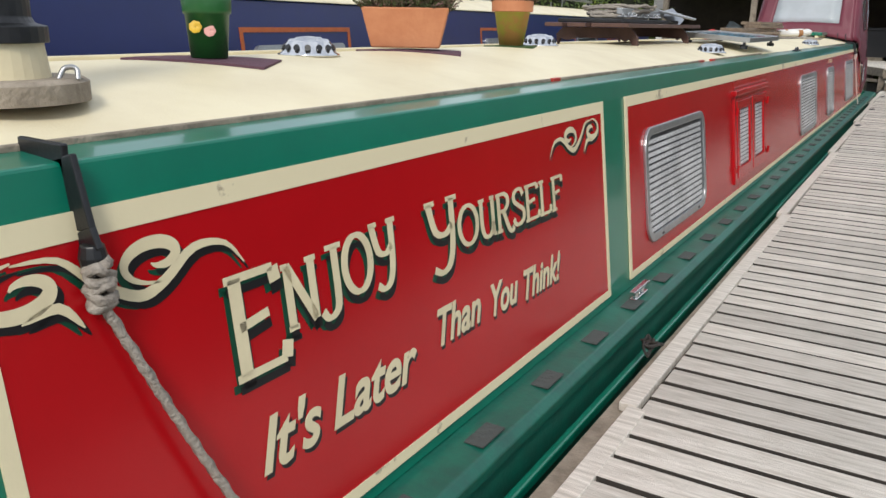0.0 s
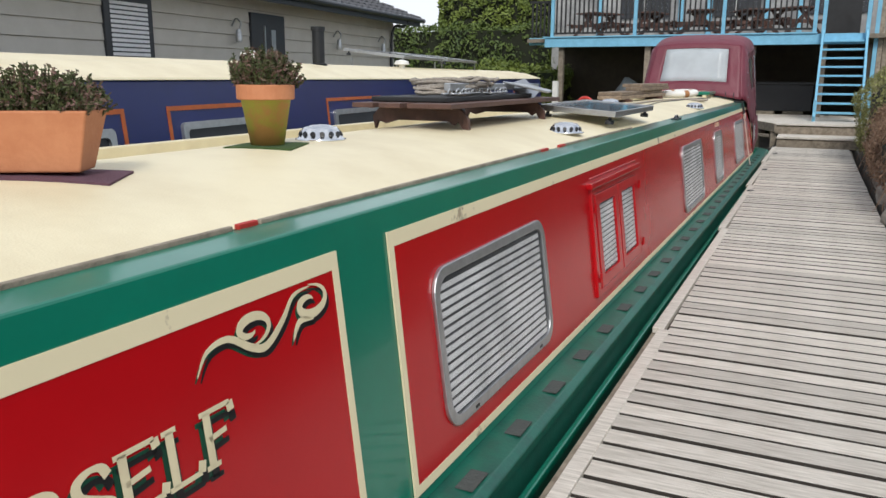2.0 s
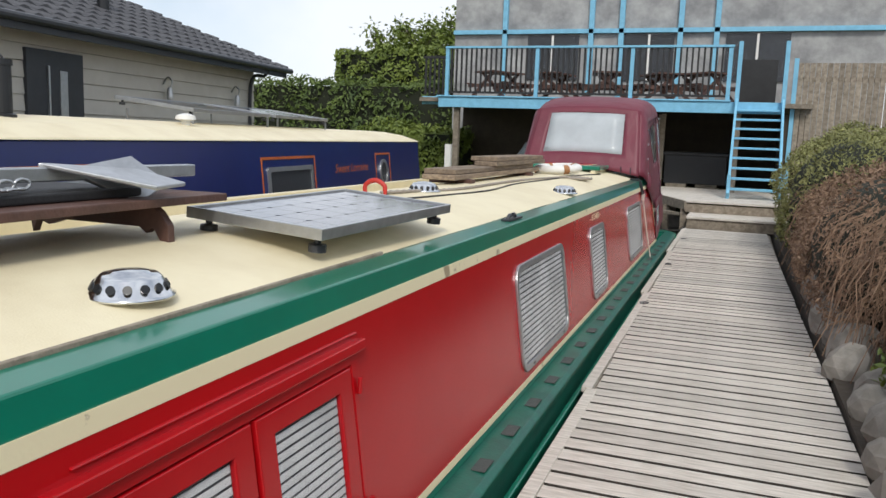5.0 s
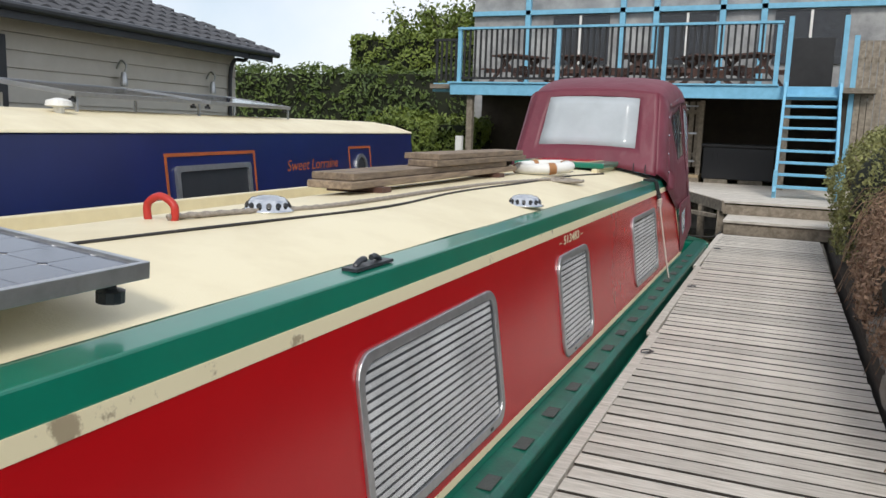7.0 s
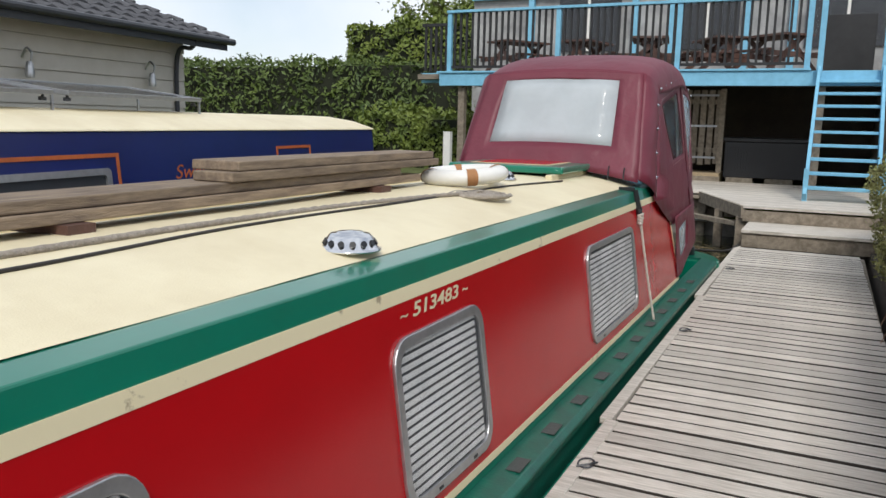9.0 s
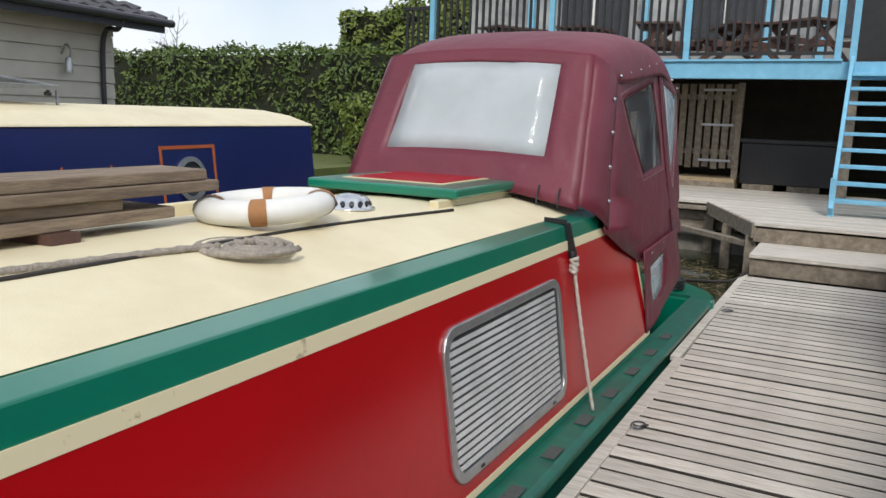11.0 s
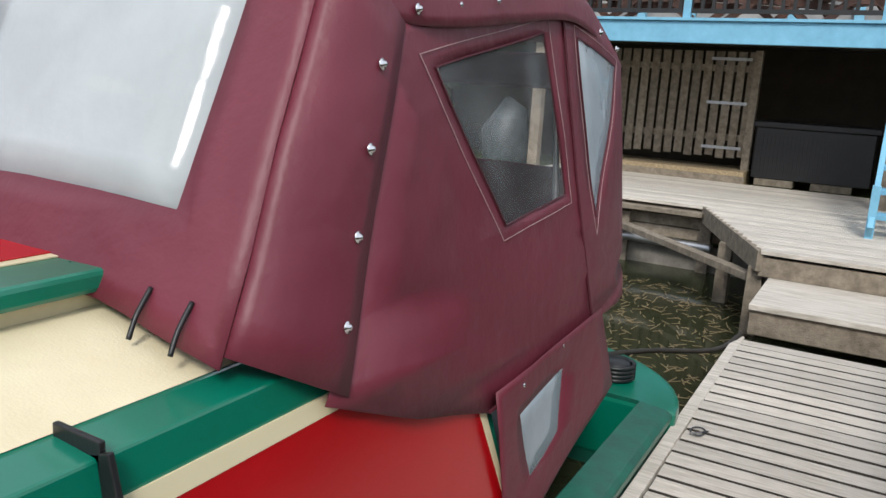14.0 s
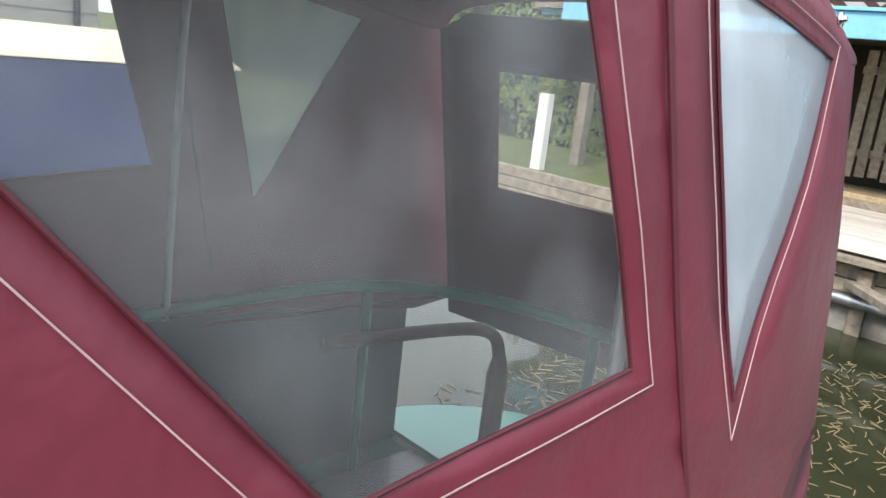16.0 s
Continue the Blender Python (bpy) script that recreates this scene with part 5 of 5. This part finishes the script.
for f in ((0, 1, 5, 4), (1, 2, 5), (2, 3, 4, 5), (3, 0, 4), (3, 2, 1, 0)):
    bm.faces.new([va[i] for i in f])
finish("roof_base", bm, TILE, lodge)
bm = bmesh.new()
for r in range(13):
    f0, f1 = r / 13, (r + 1.12) / 13
    u1 = 0.55 - 3.25 * f0
    n0, z0 = E0 - 3.25 * f0, ZE + 1.45 * f0
    n1, z1 = E0 - 3.25 * f1, ZE + 1.45 * f1
    k = int((u1 + 16) / 0.06)
    prev = None
    for i in range(k + 1):
        u = u1 - 0.06 * i
        hgt = 0.05 + 0.025 * math.cos(i * math.pi / 2.5)
        cur = (bm.verts.new(HM @ Vector((u, z0 + hgt - 0.03, n0))), bm.verts.new(HM @ Vector((u, z0 + hgt, n0))), bm.verts.new(HM @ Vector((u, z1 + hgt * 0.5, n1))))
        if prev:
            bm.faces.new((prev[0], cur[0], cur[1], prev[1]))
            bm.faces.new((prev[1], cur[1], cur[2], prev[2]))
        prev = cur
finish("roof_tiles", bm, TILE, lodge)
bm = bmesh.new()
tube(bm, [HM @ Vector((-16.5, ZE - 0.02, E0 + 0.04)), HM @ Vector((0.6, ZE - 0.02, E0 + 0.04))], 0.055, 10)
add_box(bm, (-16.4, ZE - 0.16, E0 - 0.04), (0.5, ZE - 0.005, E0 - 0.01), HM)
tube(bm, smooth_path([HM @ Vector(p) for p in ((-0.3, ZE - 0.05, E0), (-0.3, ZE - 0.18, E0 - 0.1), (-0.25, ZE - 0.35, 0.08), (-0.25, 0.35, 0.08))]), 0.035, 8)
finish("gutter", bm, DARKGREY, lodge)
bm = bmesh.new()
add_box(bm, (-6.1, 0.35, 0.0), (-5.05, 2.0, 0.06), HM)
finish("door", bm, DARKGREY, lodge, 0.006)
bm = bmesh.new()
add_box(bm, (-5.52, 0.8, 0.061), (-5.38, 1.75, 0.075), HM)
add_box(bm, (-5.75, 0.9, 0.061), (-5.72, 1.8, 0.09), HM)
finish("door_glass", bm, ALU, lodge)
for u0, u1 in ((-11.75, -11.0), (-9.4, -8.5)):
    bm = bmesh.new()
    add_box(bm, (u0, 0.55, 0.0), (u1, 2.0, 0.05), HM)
    w = finish("window", bm, DARKGREY, lodge, 0.005)
    bm = bmesh.new()
    for i in range(22):
        add_box(bm, (u0 + 0.1, 0.65 + 0.058 * i, 0.051), (u1 - 0.1, 0.69 + 0.058 * i, 0.058), HM)
    finish("blind_slats", bm, SLAT, w)
for u in (-6.6, -3.1, -0.9):
    bm = bmesh.new()
    tube(bm, smooth_path([HM @ Vector(p) for p in ((u, 1.75, 0.02), (u, 1.86, 0.1), (u, 1.8, 0.18), (u, 1.7, 0.16))]), 0.015, 6)
    lathe(bm, [(0.05, 0), (0.055, 0.04), (0.045, 0.16), (0.03, 0.2)], tuple(HM @ Vector((u, 1.5, 0.14))), 12)
    finish("wall_lantern", bm, ALU, lodge)
bm = bmesh.new()
lathe(bm, [(0.09, -0.3), (0.09, 0.35), (0.13, 0.37), (0.13, 0.42), (0.08, 0.45), (0.08, 0.6), (0.1, 0.62)], tuple(HM @ Vector((-3.6, 2.95, -0.7))), 14)
finish("flue", bm, BLACK, lodge)

# ---------------- planting ----------------
def hedge(name, lo, hi, count, size, material, label, seed, core=True, bulge=0.35, kind="stuff"):
    rng = random.Random(seed)
    lo, hi = Vector(lo), Vector(hi)
    b = bmesh.new()
    def spot(r):
        face = r.random()
        p = Vector((r.uniform(lo.x, hi.x), r.uniform(lo.y, hi.y), r.uniform(lo.z, hi.z)))
        if face < 0.35:
            p.y, d = lo.y, Vector((0, -1, 0.3))
        elif face < 0.6:
            p.z, d = hi.z, Vector((0, 0, 1))
        elif face < 0.8:
            p.x, d = lo.x, Vector((-1, 0, 0.3))
        else:
            p.x, d = hi.x, Vector((1, 0, 0.3))
        p += d * (bulge * noise.noise(p * 0.9) + 0.5 * bulge * noise.noise(p * 2.6) + r.gauss(0, 0.05))
        return p, d
    leaves(b, spot, count, size, rng, 0.7)
    ob = tagged(finish(name, b, material), label, "hedge", kind=kind)
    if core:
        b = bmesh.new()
        # dark solid behind the leaves, its colour carrying the hedge's inner shade
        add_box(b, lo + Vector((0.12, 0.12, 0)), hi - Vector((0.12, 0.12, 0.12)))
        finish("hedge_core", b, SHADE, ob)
    return ob


hedge("far_hedge", (-30, 29.5, 0.3), (-7.3, 31.5, 3.05), 26000, 0.085, LEAF, "dense dark green clipped hedge", 1)
hedge("tall_hedge", (-12.5, 31.6, 0.4), (-6.0, 34, 4.3), 12000, 0.10, LEAFB, "taller bright green hedge behind", 2)
hedge("ivy_bank", (-9.0, 26.9, 0.3), (-6.2, 29.0, 1.6), 7000, 0.07, LEAFB, "ivy and brambles on the bank", 3, bulge=0.5)
hedge("east_growth", (3.4, 5, 0.0), (4.8, 23.0, 1.7), 9000, 0.06, LEAFO, "overgrown bank beyond the jetty bush", 13)


def bush(name, c, rad, count, size, material, label, seed, drop=0.0):
    rng = random.Random(seed)
    b = bmesh.new()
    c, rad = Vector(c), Vector(rad)
    def spot(r):
        d = Vector((r.gauss(0, 1), r.gauss(0, 1), r.gauss(0.1, 1))).normalized()
        f = 1 + 0.14 * noise.noise(d * 2.4 + c) + 0.10 * noise.noise(d * 6 + c) + r.gauss(0, 0.025)
        p = Vector((d.x * rad.x, d.y * rad.y, d.z * rad.z)) * f + c
        p.z = max(p.z, 0.02)
        return p, d
    leaves(b, spot, count, size, rng, 0.8)
    ob = tagged(finish(name, b, material), label, "bush", kind="stuff")
    # dark solid added inside the bush; shade between leaves is in its colour
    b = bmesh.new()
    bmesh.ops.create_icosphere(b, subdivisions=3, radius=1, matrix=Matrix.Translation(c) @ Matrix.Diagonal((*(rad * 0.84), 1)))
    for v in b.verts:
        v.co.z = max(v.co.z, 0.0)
    finish("shade_core", b, SHADE, ob, smooth=True)
    return ob


bush("clipped_bush", (2.62, 18.6, 0.75), (0.98, 2.5, 0.98), 26000, 0.024, LEAFO, "dense olive green small leaved bush", 21)
bush("clipped_bush", (2.9, 22.0, 0.9), (0.8, 1.3, 0.95), 7000, 0.03, LEAFO, "dense olive green small leaved bush", 22)
bush("twiggy_shrub", (2.45, 14.2, 0.55), (0.80, 2.6, 0.80), 22000, 0.02, TWIG, "brown twiggy shrub overhanging the jetty", 23)
bush("twiggy_shrub", (2.75, 10.5, 0.4), (0.85, 1.9, 0.72), 9000, 0.03, LEAFB, "green and brown shrub on stones", 24)
b = bmesh.new()
rng = random.Random(31)
for _ in range(900):
    y = rng.uniform(11.8, 17)
    p = Vector((2.08 + rng.gauss(0, 0.08), y, rng.uniform(0.4, 1.1)))
    q = p + Vector((-rng.uniform(0.02, 0.32), rng.gauss(0, 0.1), -rng.uniform(0.15, 0.55)))
    q.z = max(q.z, 0.02)
    tube(b, [p, p.lerp(q, 0.5) + Vector((-0.06, 0, 0.05)), q], 0.0035, 4)
tagged(finish("hanging_twigs", b, TWIG), "dry brown hanging twigs of the shrub", "twigs", kind="stuff")
for i in range(14):
    b = bmesh.new()
    s = rng.uniform(0.12, 0.24)
    bmesh.ops.create_icosphere(b, subdivisions=2, radius=s)
    for v in b.verts:
        v.co *= 1 + 0.35 * noise.noise(v.co * 6 + Vector((i * 7, 0, 0)))
    tagged(finish("rockery_stone", b, STONE, None, m=Matrix.Translation((1.86 + rng.uniform(-0.05, 0.12), 9.0 + 0.42 * i, s * 0.45 + 0.02))), "rough grey stone edging the jetty", "stone", "edging stones")
# timber fence at stair side
fen = tagged(empty("board_fence"), "tall weathered board fence by stairs", "fence")
for i in range(26):
    box("board", (2.15 + 0.115 * i, 25.6, 1.0), (2.25 + 0.115 * i, 25.625, 3.3), WOODG, fen)
box("rail", (2.1, 25.626, 2.9), (5.2, 25.68, 3.0), WOODG, fen)
box("post", (2.05, 25.58, 0.0), (2.14, 25.67, 3.4), SKYBLUE, fen)


def tree(x, y, h, r, seed, material, size=0.13, n=5200, bare=False):
    rng = random.Random(seed)
    e = tagged(empty("tree", (x, y, 0.3)), "young spring tree with thin light foliage", "tree", "background trees")
    b = bmesh.new()
    tips = []
    def limb(p, d, l, rad, depth):
        q = p + d * l
        rings = []
        for i in range(4):
            t = i / 3
            rings.append([b.verts.new(p.lerp(q, t) + (d.orthogonal().normalized() * math.cos(a) + d.cross(d.orthogonal().normalized()) * math.sin(a)) * rad * (1 - 0.45 * t)) for a in (0, 1.26, 2.51, 3.77, 5.03)])
        for r0, r1 in zip(rings, rings[1:]):
            for k in range(5):
                b.faces.new((r0[k], r0[(k + 1) % 5], r1[(k + 1) % 5], r1[k]))
        if depth == 0:
            tips.append((p, q))
            return
        for _ in range(4):
            nd = (d + Vector((rng.gauss(0, 0.55), rng.gauss(0, 0.55), rng.gauss(0.15, 0.35)))).normalized()
            limb(p.lerp(q, rng.uniform(0.55, 1)), nd, l * rng.uniform(0.5, 0.75), rad * 0.5, depth - 1)
    limb(Vector((0, 0, 0)), Vector((0, 0, 1)), h * 0.42, h * 0.022, 4)
    finish("trunk", b, BARK, e)
    if not bare:
        b = bmesh.new()
        leaves(b, lambda g: ((lambda t: t[0].lerp(t[1], g.random()) + Vector((g.gauss(0, r), g.gauss(0, r), g.gauss(0, r))))(g.choice(tips)), (0, 0, 1)), n, size, rng, 1.0)
        finish("crown", b, material, e)


tree(-13.0, 40, 7.2, 0.25, 41, LEAFB)
tree(-10.0, 38, 6.2, 0.25, 42, LEAFB)
tree(-7.6, 42, 7.5, 0.25, 43, LEAFO, bare=True)
tree(-33.0, 45, 6.5, 0.3, 44, LEAF, bare=True)
# far red brick house
far = tagged(empty("far_house", (-20.0, 52, 0)), "distant red brick gabled house", "house")
b = bmesh.new()
prism(b, [(-2.6, 0.3), (2.6, 0.3), (2.6, 3.7), (0, 5.6), (-2.6, 3.7)], 0, 7, Matrix.Rotation(radians(90), 4, "X") @ Matrix.Translation((0, 0, -7)))
finish("wall", b, BRICK, far)
b = bmesh.new()
for s in (-1, 1):
    prism(b, [(0, 5.75), (s * 2.9, 3.62), (s * 2.9, 3.5), (0, 5.62)][::s], -0.2, 7.2, Matrix.Rotation(radians(90), 4, "X") @ Matrix.Translation((0, 0, -7)))
finish("roof", b, TILE, far)
tagged(box("marker_post", (-5.6, 24.4, 0.34), (-5.45, 24.5, 1.25), WHITE), "white post on the grassy bank", "post")
